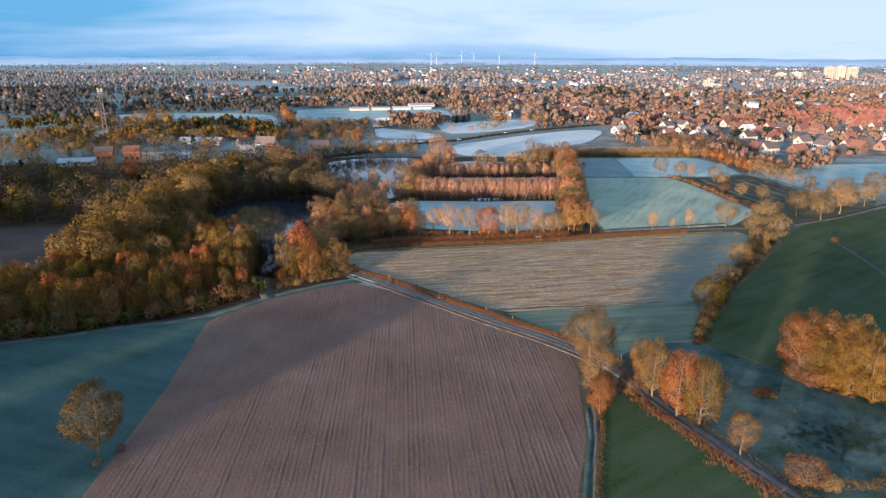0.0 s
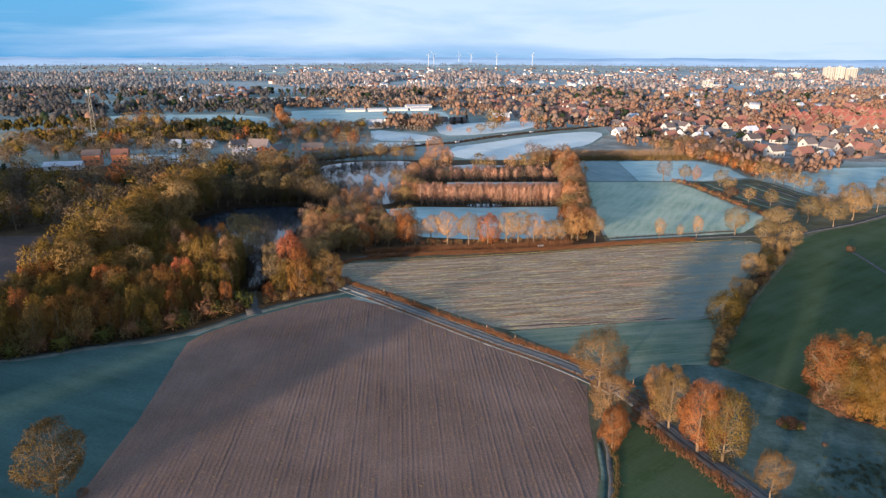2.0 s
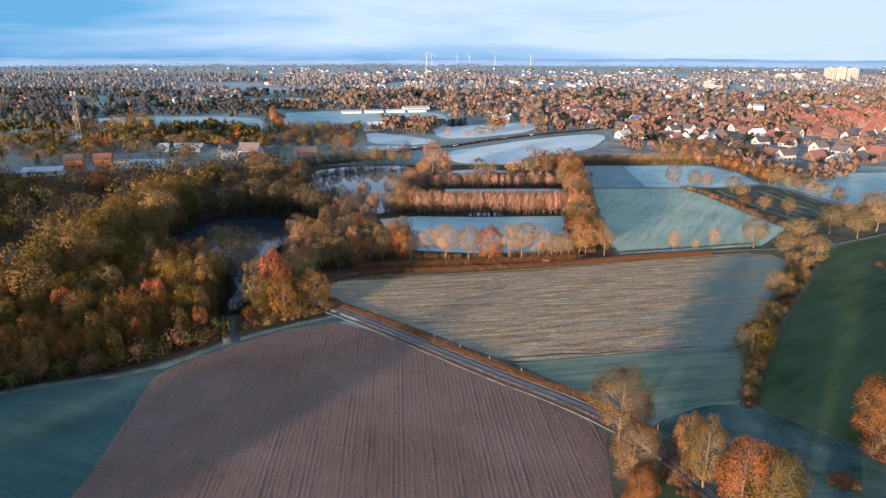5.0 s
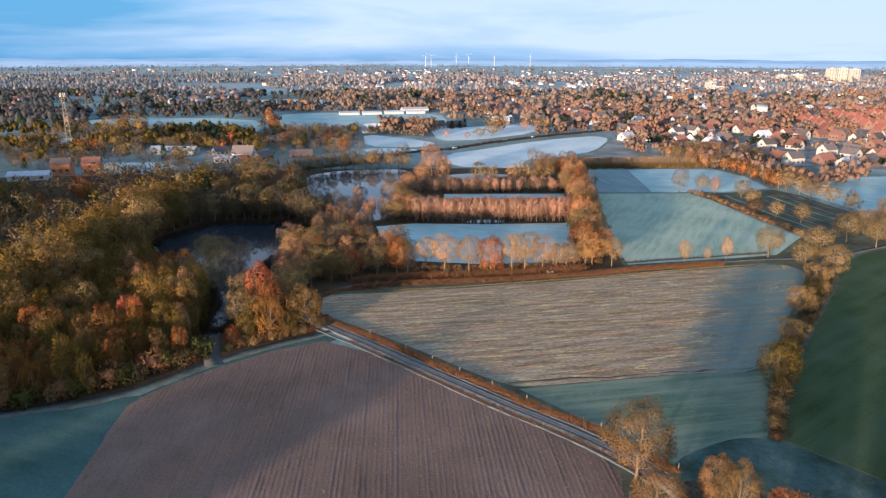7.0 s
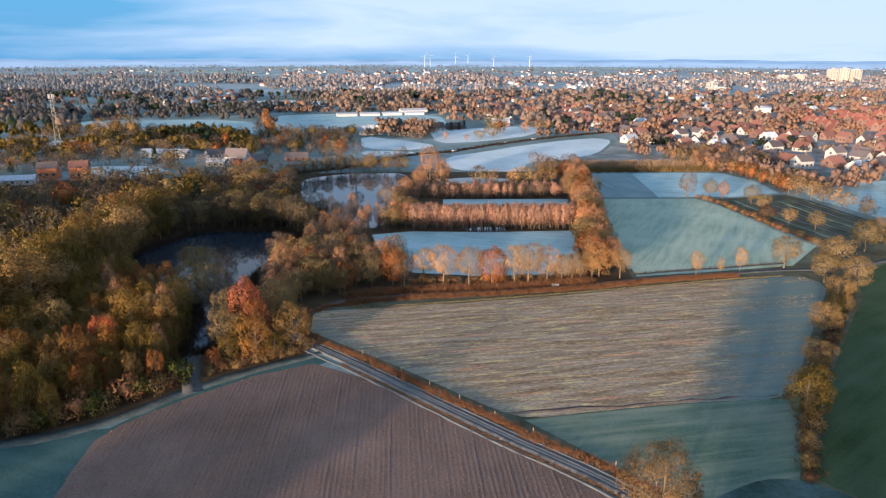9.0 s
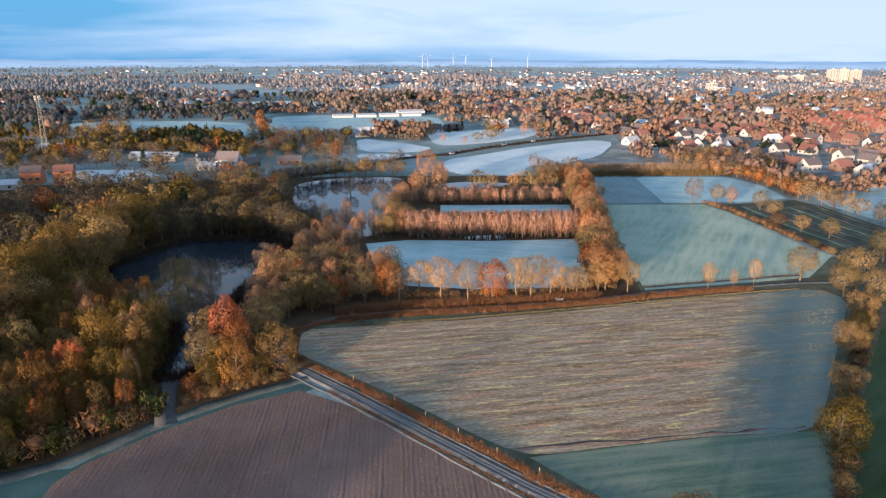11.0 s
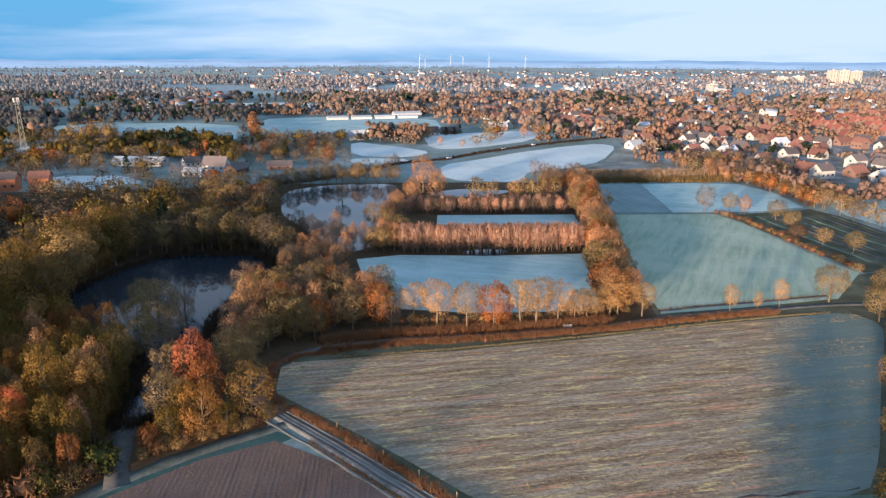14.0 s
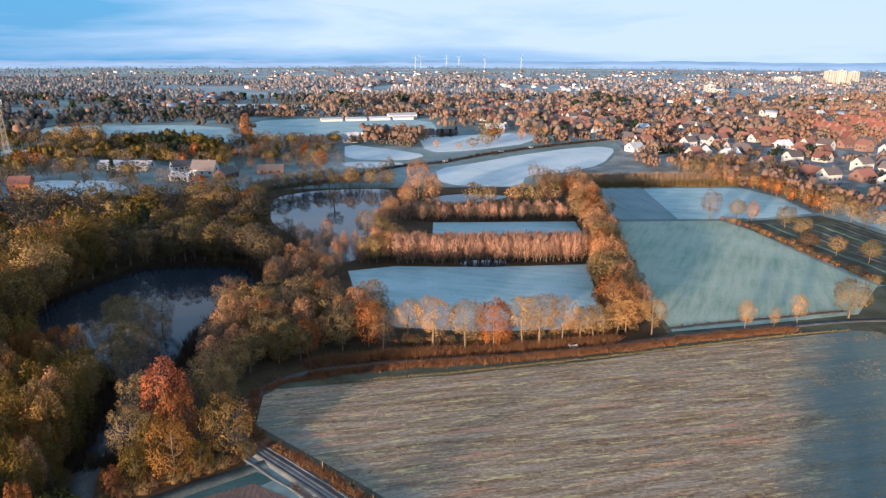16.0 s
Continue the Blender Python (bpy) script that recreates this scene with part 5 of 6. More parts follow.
KINDS = [
    (11, 9, 3.2, 4.2, M_WHITE, M_TILE_RED, "white rendered house with a red tiled roof"),
    (12, 9, 3.0, 4.0, M_BRICK, M_TILE_RED, "red brick house with a red tiled roof"),
    (11, 9, 5.4, 3.6, M_WHITE, M_TILE_DARK, "white two-storey house with a dark roof"),
    (13, 9, 3.0, 4.4, M_BRICK, M_TILE_DARK, "brick house with a dark tiled roof"),
    (12, 10, 3.4, 3.6, M_WHITE, M_TILE_FROST, "white house with a frost-covered roof"),
    (10, 9, 5.6, 3.4, M_BRICK, M_TILE_RED, "tall brick house with a red roof"),
]
PROTO = {}


def place_house(k, m, group):
    if k not in PROTO:
        w, d, h, r, wall, roof, label = KINDS[k]
        PROTO[k] = house("house", m, w, d, h, r, wall, roof, label, group=group)
        return PROTO[k]
    return copy_thing(PROTO[k], m)


TOWN = [(172, 640), (196, 590), (236, 530), (244, 478), (330, 468), (560, 500), (760, 800), (760, 960), (300, 1000), (60, 1000), (80, 880), (140, 800), (190, 730)]
SQUARE = [(365, 680), (535, 660), (590, 915), (420, 935)]
rnd = random.Random(5)
count = 0
lots = []
ca, sa = math.cos(radians(24)), math.sin(radians(24))
for i in range(-20, 60):
    for j in range(10, 80):
        u, v = i * 27.0 + rnd.uniform(-4, 4), j * 22.0 + rnd.uniform(-3, 3)
        x, y = u * ca - v * sa * 0.35 + 120, v * ca + u * sa
        if inside(TOWN, x, y) and not inside(SQUARE, x, y) and rnd.random() < 0.70 and x < 0.72 * y + 30:
            lots.append((x, y))
lots.sort(key=lambda p: p[1])
for x, y in lots[:270]:
    turn = 24 + rnd.choice((0, 0, 90)) + rnd.uniform(-8, 8)
    place_house(rnd.choices(range(6), (3, 3, 2, 2, 2, 2))[0], pose(x, y, 0, 0, 0, turn), "houses of the town")
# terraces with red roofs: gable beside gable
first = None
for i in range(4):
    for j in range(5):
        for k in range(4 - (i + j) % 2):
            x, y = 388 + i * 50 + j * 13 + k * 8.2, 682 + j * 44 - i * 7 + k * 0.6
            m = pose(x, y, 0, 0, 0, 86 + (i % 2) * 5)
            if first is None:
                first = house("terraced_house", m, 10, 7.6, 5.2, 4.4, M_BRICK, M_TILE_BRIGHT, "narrow brick terraced house with a bright red roof", group="red terraces", panes=2)
            else:
                copy_thing(first, m)
# farms and single buildings
for x, y, w, d, h, r, turn, wall, roof, label in (
    (-51, 690, 14, 9, 4, 4.5, 10, M_WHITE, M_TILE_FROST, "white farmhouse with a frosted roof"), (-40, 697, 12, 9, 4.2, 5, 80, M_WHITE, M_TILE_RED, "white farmhouse with a red roof"),
    (16, 722, 13, 9, 3.5, 4.5, 20, M_WHITE, M_TILE_DARK, "white farm cottage with a dark roof"), (34, 738, 16, 10, 3.2, 3, 15, M_BRICK, M_TILE_DARK, "low brick barn with a dark roof"),
    (84, 770, 18, 11, 4, 4, 5, M_BRICK, M_TILE_FROST, "brick farm building with a frosted roof"), (100, 790, 13, 10, 4.2, 4.5, 60, M_WHITE, M_TILE_DARK, "white cottage beside a frosted meadow"), (128, 800, 13, 10, 4.2, 4.5, 20, M_WHITE, M_TILE_RED, "white cottage with a red roof"),
    (-203, 459, 10, 8, 8, 3, 12, M_ORANGE, M_TILE_RED, "tall orange brick house among trees"), (-223, 462, 11, 9, 7, 3, 12, M_ORANGE, M_TILE_DARK, "tall brick house with a dark roof"), (-233, 444, 22, 9, 3, 2, 14, M_WHITE, M_TILE_FROST, "long low shed with a frosted roof"),
    (-185, 549, 34, 12, 3.6, 2.2, -4, M_WHITE, M_TILE_FROST, "long low barn with a frosted roof"), (-150, 545, 10, 8, 3.2, 3.0, 40, M_WHITE, M_TILE_DARK, "small white shed with a dark roof"), (-128, 528, 15, 10, 4, 5, -8, M_WHITE, M_TILE_DARK, "farmhouse with a steep dark roof"),
    (-112, 516, 14, 9, 3.2, 3, 70, M_BRICK, M_TILE_DARK, "brick barn beside a farmyard"), (-136, 507, 12, 7, 3, 2, -10, M_WHITE, M_TILE_FROST, "small shed with a frosted roof"), (-88, 532, 16, 8, 2.8, 2.6, 8, M_BRICK, M_TILE_DARK, "low barn with a dark roof"),
    (199, 629, 12, 9, 4.2, 1.5, 10, M_WHITE, M_TILE_FROST, "white house with a shallow pale roof"), (226, 606, 13, 10, 4.2, 4.5, 70, M_WHITE, M_TILE_DARK, "white gabled house with a dark roof"), (163, 848, 30, 14, 5, 3, 6, M_BRICK, M_TILE_RED, "long brick hall with a red roof"),
    (-10, 925, 34, 14, 4, 2, 16, M_WHITE, M_TILE_FROST, "white nursery shed with a frosted roof"), (-330, 1010, 44, 20, 5, 2.0, 4, M_CREAM, M_TILE_FROST, "long pale industrial hall"),
):
    house("farm_building" if h < 7 else "tall_house", pose(x, y, 0, 0, 0, turn), w, d, h, r, wall, roof, label, "building", chimney=h > 3.3)


def greenhouse(x, y, w, turn):
    ob = root("greenhouse", pose(x, y, 0, 0, 0, turn), "long low white greenhouse covered in frost", "greenhouse", "greenhouses beside a meadow")
    part("wall", gable_bm(w, 10, 2.4, 1.6), M_WHITE, ob)
    part("roof", roof_bm(w, 10, 2.4, 1.6, 0.15, 0.1), M_TILE_FROST, ob)


for k in range(4):
    greenhouse(-90 + k * 27, 884 + k * 7, 24, 15)


def lattice_mast(x, y, h):
    ob = root("radio_mast", pose(x, y, 0, 0, 0, 20), "tall steel lattice radio mast with aerials on top", "mast")
    half = lambda z: 1.9 - 1.2 * z / h
    zs = [h * k / 10 for k in range(11)]
    for sx, sy in ((1, 1), (1, -1), (-1, 1), (-1, -1)):
        segs = [(np.array([sx * half(a), sy * half(a), a - 0.1]), np.array([sx * half(b), sy * half(b), b]), 0.11, 0.11) for a, b in zip(zs, zs[1:])]
        v, f = join_tubes(segs)
        child("leg", tri_mesh("leg", v, f, M_STEEL), ob)
    for a, b in zip(zs, zs[1:]):
        for (p, q), (r, s) in (((1, 1), (1, -1)), ((1, -1), (-1, -1)), ((-1, -1), (-1, 1)), ((-1, 1), (1, 1))):
            for (c, d), (e, g) in (((p, q), (r, s)), ((r, s), (p, q))):
                v, f = tube((c * half(a), d * half(a), a), (e * half(b), g * half(b), b), 0.07, 0.07)
                child("brace", tri_mesh("brace", v, f, M_STEEL), ob)
    part("platform", box_bm(-1.9, -1.9, h - 4.4, 1.9, 1.9, h - 4.1, 0.05), M_STEEL, ob)
    for k in range(6):
        a = k * math.tau / 6
        bm = bmesh.new()
        bmesh.ops.create_cone(bm, cap_ends=True, segments=8, radius1=0.34, radius2=0.34, depth=3.2, matrix=Matrix.Translation((1.7 * math.cos(a), 1.7 * math.sin(a), h - 1.6)))
        part("aerial", bm, M_WHITE, ob, "white panel aerial")


lattice_mast(-268, 562, 44)


def wind_turbine(x, y, hub, blade, spin):
    ob = root("wind_turbine", pose(x, y, 0, 0, 0, 0), "white wind turbine standing on the horizon, greyed for haze", "wind turbine", "wind farm on the horizon")
    bm = bmesh.new()
    bmesh.ops.create_cone(bm, cap_ends=True, segments=12, radius1=2.6, radius2=1.5, depth=hub, matrix=Matrix.Translation((0, 0, hub / 2)))
    part("tower", bm, M_TURBINE, ob)
    part("nacelle", box_bm(-1.6, -4, hub - 1.5, 1.6, 4, hub + 2, 0.4), M_TURBINE, ob)
    for k in range(3):
        a = radians(spin + 120 * k)
        v, f = join_tubes([(np.array([0, -4.6, hub]), np.array([math.sin(a) * blade * 0.3, -4.6, hub + math.cos(a) * blade * 0.3]), 0.7, 1.3), (np.array([math.sin(a) * blade * 0.3, -4.6, hub + math.cos(a) * blade * 0.3]), np.array([math.sin(a) * blade, -4.6, hub + math.cos(a) * blade]), 1.3, 0.3)])
        child("blade", tri_mesh("blade", v, f, M_TURBINE), ob)


for i, (x, y) in enumerate(((19, 4031), (51, 4035), (215, 4426), (292, 4420), (421, 4088), (636, 4118))):
    wind_turbine(x, y, 62, 26, 25 + 47 * i)


def block_of_flats(x, y, w, d, h, turn, storeys):
    ob = root("block_of_flats", pose(x, y, 0, 0, 0, turn), "pale concrete block of flats above the town", "block of flats", "tower blocks")
    part("wall", box_bm(-w / 2, -d / 2, -0.2, w / 2, d / 2, h, 0.2), M_CREAM, ob)
    part("roof", box_bm(-w / 2 + 1, -d / 2 + 1, h - 0.1, w / 2 - 1, d / 2 - 1, h + 1.2, 0.1), M_TILE_FROST, ob)
    part("lift_house", box_bm(-3, -3, h + 1.1, 3, 3, h + 4, 0.1), M_CREAM, ob)
    bays = max(3, int(w / 7))
    for s in range(storeys):
        for k in range(bays):
            xx, zz = -w / 2 + w * (k + 0.5) / bays, h * (s + 0.35) / storeys
            part("window", box_bm(xx - 1.3, -d / 2 - 0.06, zz, xx + 1.3, -d / 2 + 0.05, zz + 1.4), M_GLASS, ob)


block_of_flats(1142, 1940, 27, 14, 35, 8, 10)
block_of_flats(1178, 1950, 26, 14, 36, -6, 10)
block_of_flats(1212, 1946, 27, 14, 33, 10, 10)
block_of_flats(1046, 2020, 26, 14, 15, 5, 5)
block_of_flats(1096, 2030, 30, 14, 17, -4, 5)
block_of_flats(618, 1500, 20, 14, 15, 4, 5)
block_of_flats(600, 1440, 40, 14, 9, 4, 3)


def car(x, y, z, turn):
    ob = root("car", pose(x, y, z, 0, 0, turn), "small white car on the road beside the railway", "car", "cars on the far road")
    bm = bmesh.new()
    bmesh.ops.create_cube(bm, size=1, matrix=Matrix.Translation((0, 0, 0.75)) @ Matrix.Diagonal((4.3, 1.8, 0.75, 1)))
    bmesh.ops.bevel(bm, geom=bm.edges[:], offset=0.18, segments=2, affect="EDGES")
    body = part("body", bm, M_CARS, ob)
    bm = bmesh.new()
    bmesh.ops.create_cone(bm, cap_ends=True, segments=4, radius1=1.7, radius2=1.15, depth=0.65, matrix=Matrix.Translation((-0.2, 0, 1.4)) @ Matrix.Diagonal((1.05, 0.68, 1, 1)) @ Matrix.Rotation(radians(45), 4, "Z"))
    part("cabin", bm, M_GLASS, body, "dark car windows")
    for sx in (-1.35, 1.35):
        for sy in (-0.85, 0.85):
            bm = bmesh.new()
            bmesh.ops.create_cone(bm, cap_ends=True, segments=10, radius1=0.33, radius2=0.33, depth=0.22, matrix=Matrix.Translation((sx, sy, 0.33)) @ Matrix.Rotation(radians(90), 4, "X"))
            part("wheel", bm, M_TYRE, ob)


for x, y, turn in ((26, 575, 40), (72, 626, 42), (100, 649, 42)):
    car(x, y, 0.12, turn)

# white trough and fence posts
ob = root("white_trough", pose(44.3, 261, 0.05, 0, 0, 14), "small white water trough beside the hedge", "trough")
part("tub", box_bm(-1.1, -0.5, 0, 1.1, 0.5, 0.8, 0.08), M_WHITE, ob)
part("water", box_bm(-0.95, -0.38, 0.72, 0.95, 0.38, 0.81), M_WATER, ob)
for i, (x, y) in enumerate(along(LANE[2:9], 9.0, 0.1, 91, -4.4)):
    ob = root("fence_post", pose(x, y, 0, 0, 0, i * 31), "weathered wooden fence post in the verge", "fence post", "fence along the lane")
    part("post", box_bm(-0.08, -0.08, -0.1, 0.08, 0.08, 1.35, 0.02), M_WOOD, ob)

# ---------- distance ----------
CLEAR = [FF1, FF2, FF3, FF4, FF5, FF6, FF9, SQUARE]
rng = np.random.default_rng(77)


def cloudy(x, y, size, seed):
    """Smooth random values between 0 and 1 over the plan."""
    g = np.random.default_rng(seed).random((64, 64))
    u, v = (x / size) % 63, (y / size) % 63
    i, j = np.floor(u).astype(int), np.floor(v).astype(int)
    f, h = u - i, v - j
    f, h = f * f * (3 - 2 * f), h * h * (3 - 2 * h)
    i2, j2 = (i + 1) % 64, (j + 1) % 64
    return g[i, j] * (1 - f) * (1 - h) + g[i2, j] * f * (1 - h) + g[i, j2] * (1 - f) * h + g[i2, j2] * f * h


def scatter(n, near, far):
    y = np.sqrt(rng.uniform(near**2, far**2, n))
    x = rng.uniform(-0.76, 0.76, n) * (y + 60)
    return np.c_[x, y]


def lobe(level):
    """A round bough as corners and triangles."""
    bm = bmesh.new()
    bmesh.ops.create_icosphere(bm, subdivisions=level, radius=1)
    v, f = np.array([p.co[:] for p in bm.verts]), np.array([[p.index for p in q.verts] for q in bm.faces])
    bm.free()
    return v, f


def puffs(name, xy, height, lobes, level, mat, label, sprays=13):
    """Far trees: each a few uneven boughs grown together, with loose twigs at their rim."""
    n = len(xy)
    ball, tri = lobe(level)
    h = np.repeat(height * rng.uniform(0.55, 1.25, n), lobes)
    c = np.repeat(np.c_[xy, np.zeros(n)], lobes, 0)
    m = len(c)
    c = c + np.c_[rng.normal(0, 0.2, (m, 2)) * h[:, None], h * rng.uniform(0.25, 0.78, m)]
    r = h[:, None] * rng.uniform((0.11, 0.11, 0.13), (0.23, 0.23, 0.27), (m, 3)) * (0.74 if lobes > 4 else 1.35)
    v = c[:, None] + ball[None] * r[:, None] * rng.uniform(0.62, 1.3, (m, len(ball)))[:, :, None]
    v[:, :, 2] = np.maximum(v[:, :, 2], 0.02)
    f = (np.arange(m)[:, None, None] * len(ball) + tri[None]).reshape(-1, 3)
    d = unit(rng.normal(0, 1, (m * sprays, 3)) + (0, 0, 0.35))
    cc, rr, hh = np.repeat(c, sprays, 0), np.repeat(r, sprays, 0), np.repeat(h, sprays)[:, None]
    at = cc + d * rr * 0.92
    side = unit(np.cross(d, rng.normal(0, 1, d.shape))) * hh * 0.03
    tips = np.stack([at - side, at + side, at + (0.8 * d + (0, 0, 0.3)) * hh * rng.uniform(0.05, 0.13, (len(d), 1))], 1)
    tips[:, :, 2] = np.maximum(tips[:, :, 2], 0.02)
    k = v.shape[0] * v.shape[1]
    verts = np.concatenate([v.reshape(-1, 3), tips.reshape(-1, 3)])
    me = tri_mesh(name, verts, np.concatenate([f, np.arange(len(tips) * 3).reshape(-1, 3) + k]), mat)
    me.polygons.foreach_set("use_smooth", np.ones(len(me.polygons), bool))
    out = unit(np.concatenate([(unit(v.reshape(-1, 3) - np.repeat(c, len(ball), 0)) * (0.8, 0.8, 0.5) + (0, 0, 1.1)), np.repeat(d * (0.8, 0.8, 0.5) + (0, 0, 1.1), 3, 0)]))
    me.normals_split_custom_set_from_vertices(out.tolist())
    tagged(new(name, me), label, "trees", kind="stuff")


def rows_mask(xy, gap, width, turn, seed):
    """Places that lie on a loose net of hedges."""
    a = radians(turn)
    u, v = xy[:, 0] * math.cos(a) + xy[:, 1] * math.sin(a), -xy[:, 0] * math.sin(a) + xy[:, 1] * math.cos(a)
    u = u + 60 * cloudy(xy[:, 0], xy[:, 1], 260, seed)
    v = v + 60 * cloudy(xy[:, 0], xy[:, 1], 260, seed + 1)
    return (np.abs(u / gap - np.round(u / gap)) * gap < width) | (np.abs(v / (gap * 0.6) - np.round(v / (gap * 0.6))) * gap * 0.6 < width)


def clear_of(xy, polys):
    ok = np.ones(len(xy), bool)
    for p in polys:
        ok &= ~inside_many(p, xy)
    return ok


def town_share(xy):
    """How far a place lies within the town: east of a slanting line."""
    return np.clip((xy[:, 0] - (170 - 0.38 * (xy[:, 1] - 700))) / 120, 0, 1)


def hedge_trees(name, path, step, height, mat, label, jitter=2.5):
    puffs(name, along(path, step, jitter, len(path) * 7 + int(height)), height, 15, 1, mat, label)


xy = rng.uniform((130, 470), (760, 1000), (5200, 2))
xy = xy[inside_many(TOWN, xy) & (xy[:, 0] < 0.74 * xy[:, 1] + 40)]
xy = xy[rng.random(len(xy)) < np.clip(0.05 + (cloudy(xy[:, 0], xy[:, 1], 38, 31) - 0.52) * 0.9, 0.012, 1)]
pick = rng.random(len(xy)) + 0.5 * (cloudy(xy[:, 0], xy[:, 1], 30, 33) - 0.5)
puffs("town_trees_tan", xy[pick > 0.55], 9, 14, 1, LEAF["mid"], "bare garden trees between the houses")
puffs("town_trees_rust", xy[(pick > 0.3) & (pick <= 0.55)], 9, 14, 1, LEAF["mid_rust"], "rust-coloured garden trees between the houses")
puffs("town_trees_dim", xy[(pick > 0.1) & (pick <= 0.3)], 8, 14, 1, LEAF["hazed"], "dim bare garden trees between the houses")
puffs("town_trees_green", xy[pick <= 0.1], 8, 14, 1, LEAF["pine"], "evergreen garden trees between the houses")
tall = rng.uniform((150, 470), (760, 1050), (700, 2))
tall = tall[inside_many(TOWN, tall) & (cloudy(tall[:, 0], tall[:, 1], 45, 37) > 0.62)]
puffs("town_trees_tall", tall, 13, 14, 1, LEAF["mid_rust"], "tall bare trees rising above the roofs")
# the trees that close the town towards the fields
hedge_trees("town_edge_trees", [(160, 560), (192, 524), (198, 480), (206, 440), (212, 412), (262, 432)], 7, 13, LEAF["mid_rust"], "orange-brown trees along the edge of the town")
hedge_trees("grazing_trees", [(108, 664), (128, 676), (150, 700), (176, 690)], 6, 11, LEAF["mid_rust"], "russet trees beside the railway bank")

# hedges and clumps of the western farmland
hedge_trees("farm_hedge_tall", [(-482, 820), (-440, 831), (-400, 849)], 7, 16, LEAF["hazed"], "tall dim row of trees behind a meadow")
hedge_trees("farm_hedge_long", [(-368, 832), (-288, 846), (-227, 897), (-190, 884)], 8, 11, LEAF["hazed"], "long bare hedge behind a blue meadow")
hedge_trees("farm_hedge_olive", [(-405, 646), (-380, 666), (-322, 680), (-290, 690)], 7, 13, LEAF["olive"], "olive-brown row of trees between meadows")
hedge_trees("farm_hedge_front", [(-330, 575), (-300, 566), (-258, 572), (-205, 590), (-170, 572)], 7, 12, LEAF["olive"], "olive-brown trees below a frosted field")
for i, (x, y, h, kind) in enumerate(((-284, 664, 19, "oak"), (-274, 671, 20, "rust"), (-264, 668, 21, "oak"), (-255, 664, 18, "tan"), (-269, 659, 16, "oak"))):
    tree(x, y, h, kind, 860 + i, 2, "tall clump among meadows", 1.0)
hedge_trees("farm_clump_dark", [(-220, 610), (-190, 640), (-160, 600), (-145, 575)], 16, 13, LEAF["pine"], "dark conifers among farm trees")
hedge_trees("farm_clump_gold", [(-230, 600), (-205, 660), (-170, 650), (-138, 590)], 6, 14, LEAF["olive"], "olive-brown trees round dark conifers")
hedge_trees("meadow_hedge", [(-134, 676), (-104, 688), (-62, 690), (-30, 676), (4, 645)], 8, 8, LEAF["mid"], "low bare hedge below a teal meadow", 2)
hedge_trees("meadow_clump", [(-32, 680), (-12, 690), (6, 660)], 5, 15, LEAF["mid_rust"], "rusty clump of trees beside a farm")
hedge_trees("meadow_back_hedge", [(-180, 930), (-110, 925), (-40, 945), (30, 935), (80, 880)], 7, 11, LEAF["mid_rust"], "russet hedge behind the greenhouses")
hedge_trees("far_hedge", [(-200, 990), (-170, 1040), (-60, 1050), (40, 1010)], 9, 12, LEAF["mid"], "bare hedge between far meadows")

xy = scatter(70000, 700, 1330)
xy = xy[clear_of(xy, CLEAR)]
town = town_share(xy)
dense = cloudy(xy[:, 0], xy[:, 1], 80, 3)
keep = (rows_mask(xy, 150, 5, 12, 5) & (town < 0.5)) | ((dense > 0.73) & (town < 0.6)) | ((town > 0.2) & (rng.random(len(xy)) < 0.05 + 0.3 * (dense > 0.56)))
xy = xy[keep]
xy = xy[rng.random(len(xy)) < np.where(town_share(xy) < 0.3, 0.2, 0.3)]
pick = rng.random(len(xy)) + 0.6 * (cloudy(xy[:, 0], xy[:, 1], 60, 9) - 0.5)
west = (xy[:, 0] < -0.16 * xy[:, 1] + 20) & (pick > 0.32)
puffs("wood_hoary", xy[west], 12, 3, 1, LEAF["hazed"], "trees and hedges in the western distance, coloured dim and hazed", sprays=8)
xy, pick = xy[~west], pick[~west]
puffs("wood_tan", xy[(pick > 0.5)], 12, 3, 1, LEAF["mid"], "tan bare trees and hedges in the middle distance", sprays=8)
puffs("wood_rust", xy[(pick > 0.22) & (pick <= 0.5)], 12, 3, 1, LEAF["mid_rust"], "rust-coloured trees in the middle distance", sprays=8)
puffs("wood_dim", xy[(pick > 0.04) & (pick <= 0.22)], 11, 3, 1, LEAF["hazed"], "dim bare trees in the middle distance", sprays=8)
puffs("wood_pine", xy[(pick <= 0.04)], 12, 3, 1, LEAF["pine"], "dark conifers in the middle distance", sprays=8)

# the broad belt of woods behind the town and the farms
xy = scatter(60000, 1300, 2250)
town = town_share(xy) * (xy[:, 0] > 0.22 * xy[:, 1])
dense = cloudy(xy[:, 0], xy[:, 1] * 1.5, 150, 13)
keep = ((town < 0.5) & (dense > 0.50)) | ((town >= 0.5) & (rng.random(len(xy)) < 0.10 + 0.5 * (dense > 0.58)))
xy = xy[keep]
xy = xy[rng.random(len(xy)) < 0.34]
pick = rng.random(len(xy)) + 0.5 * (cloudy(xy[:, 0], xy[:, 1], 110, 19) - 0.5) + 0.65 * (xy[:, 0] < -0.2 * xy[:, 1])
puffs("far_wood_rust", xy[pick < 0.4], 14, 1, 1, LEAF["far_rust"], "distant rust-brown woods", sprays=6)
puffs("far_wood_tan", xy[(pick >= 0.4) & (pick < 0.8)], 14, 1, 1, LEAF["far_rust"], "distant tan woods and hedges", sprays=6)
puffs("far_wood_grey", xy[pick >= 0.8], 14, 1, 1, LEAF["far"], "distant woods, blue-grey with painted haze", sprays=6)
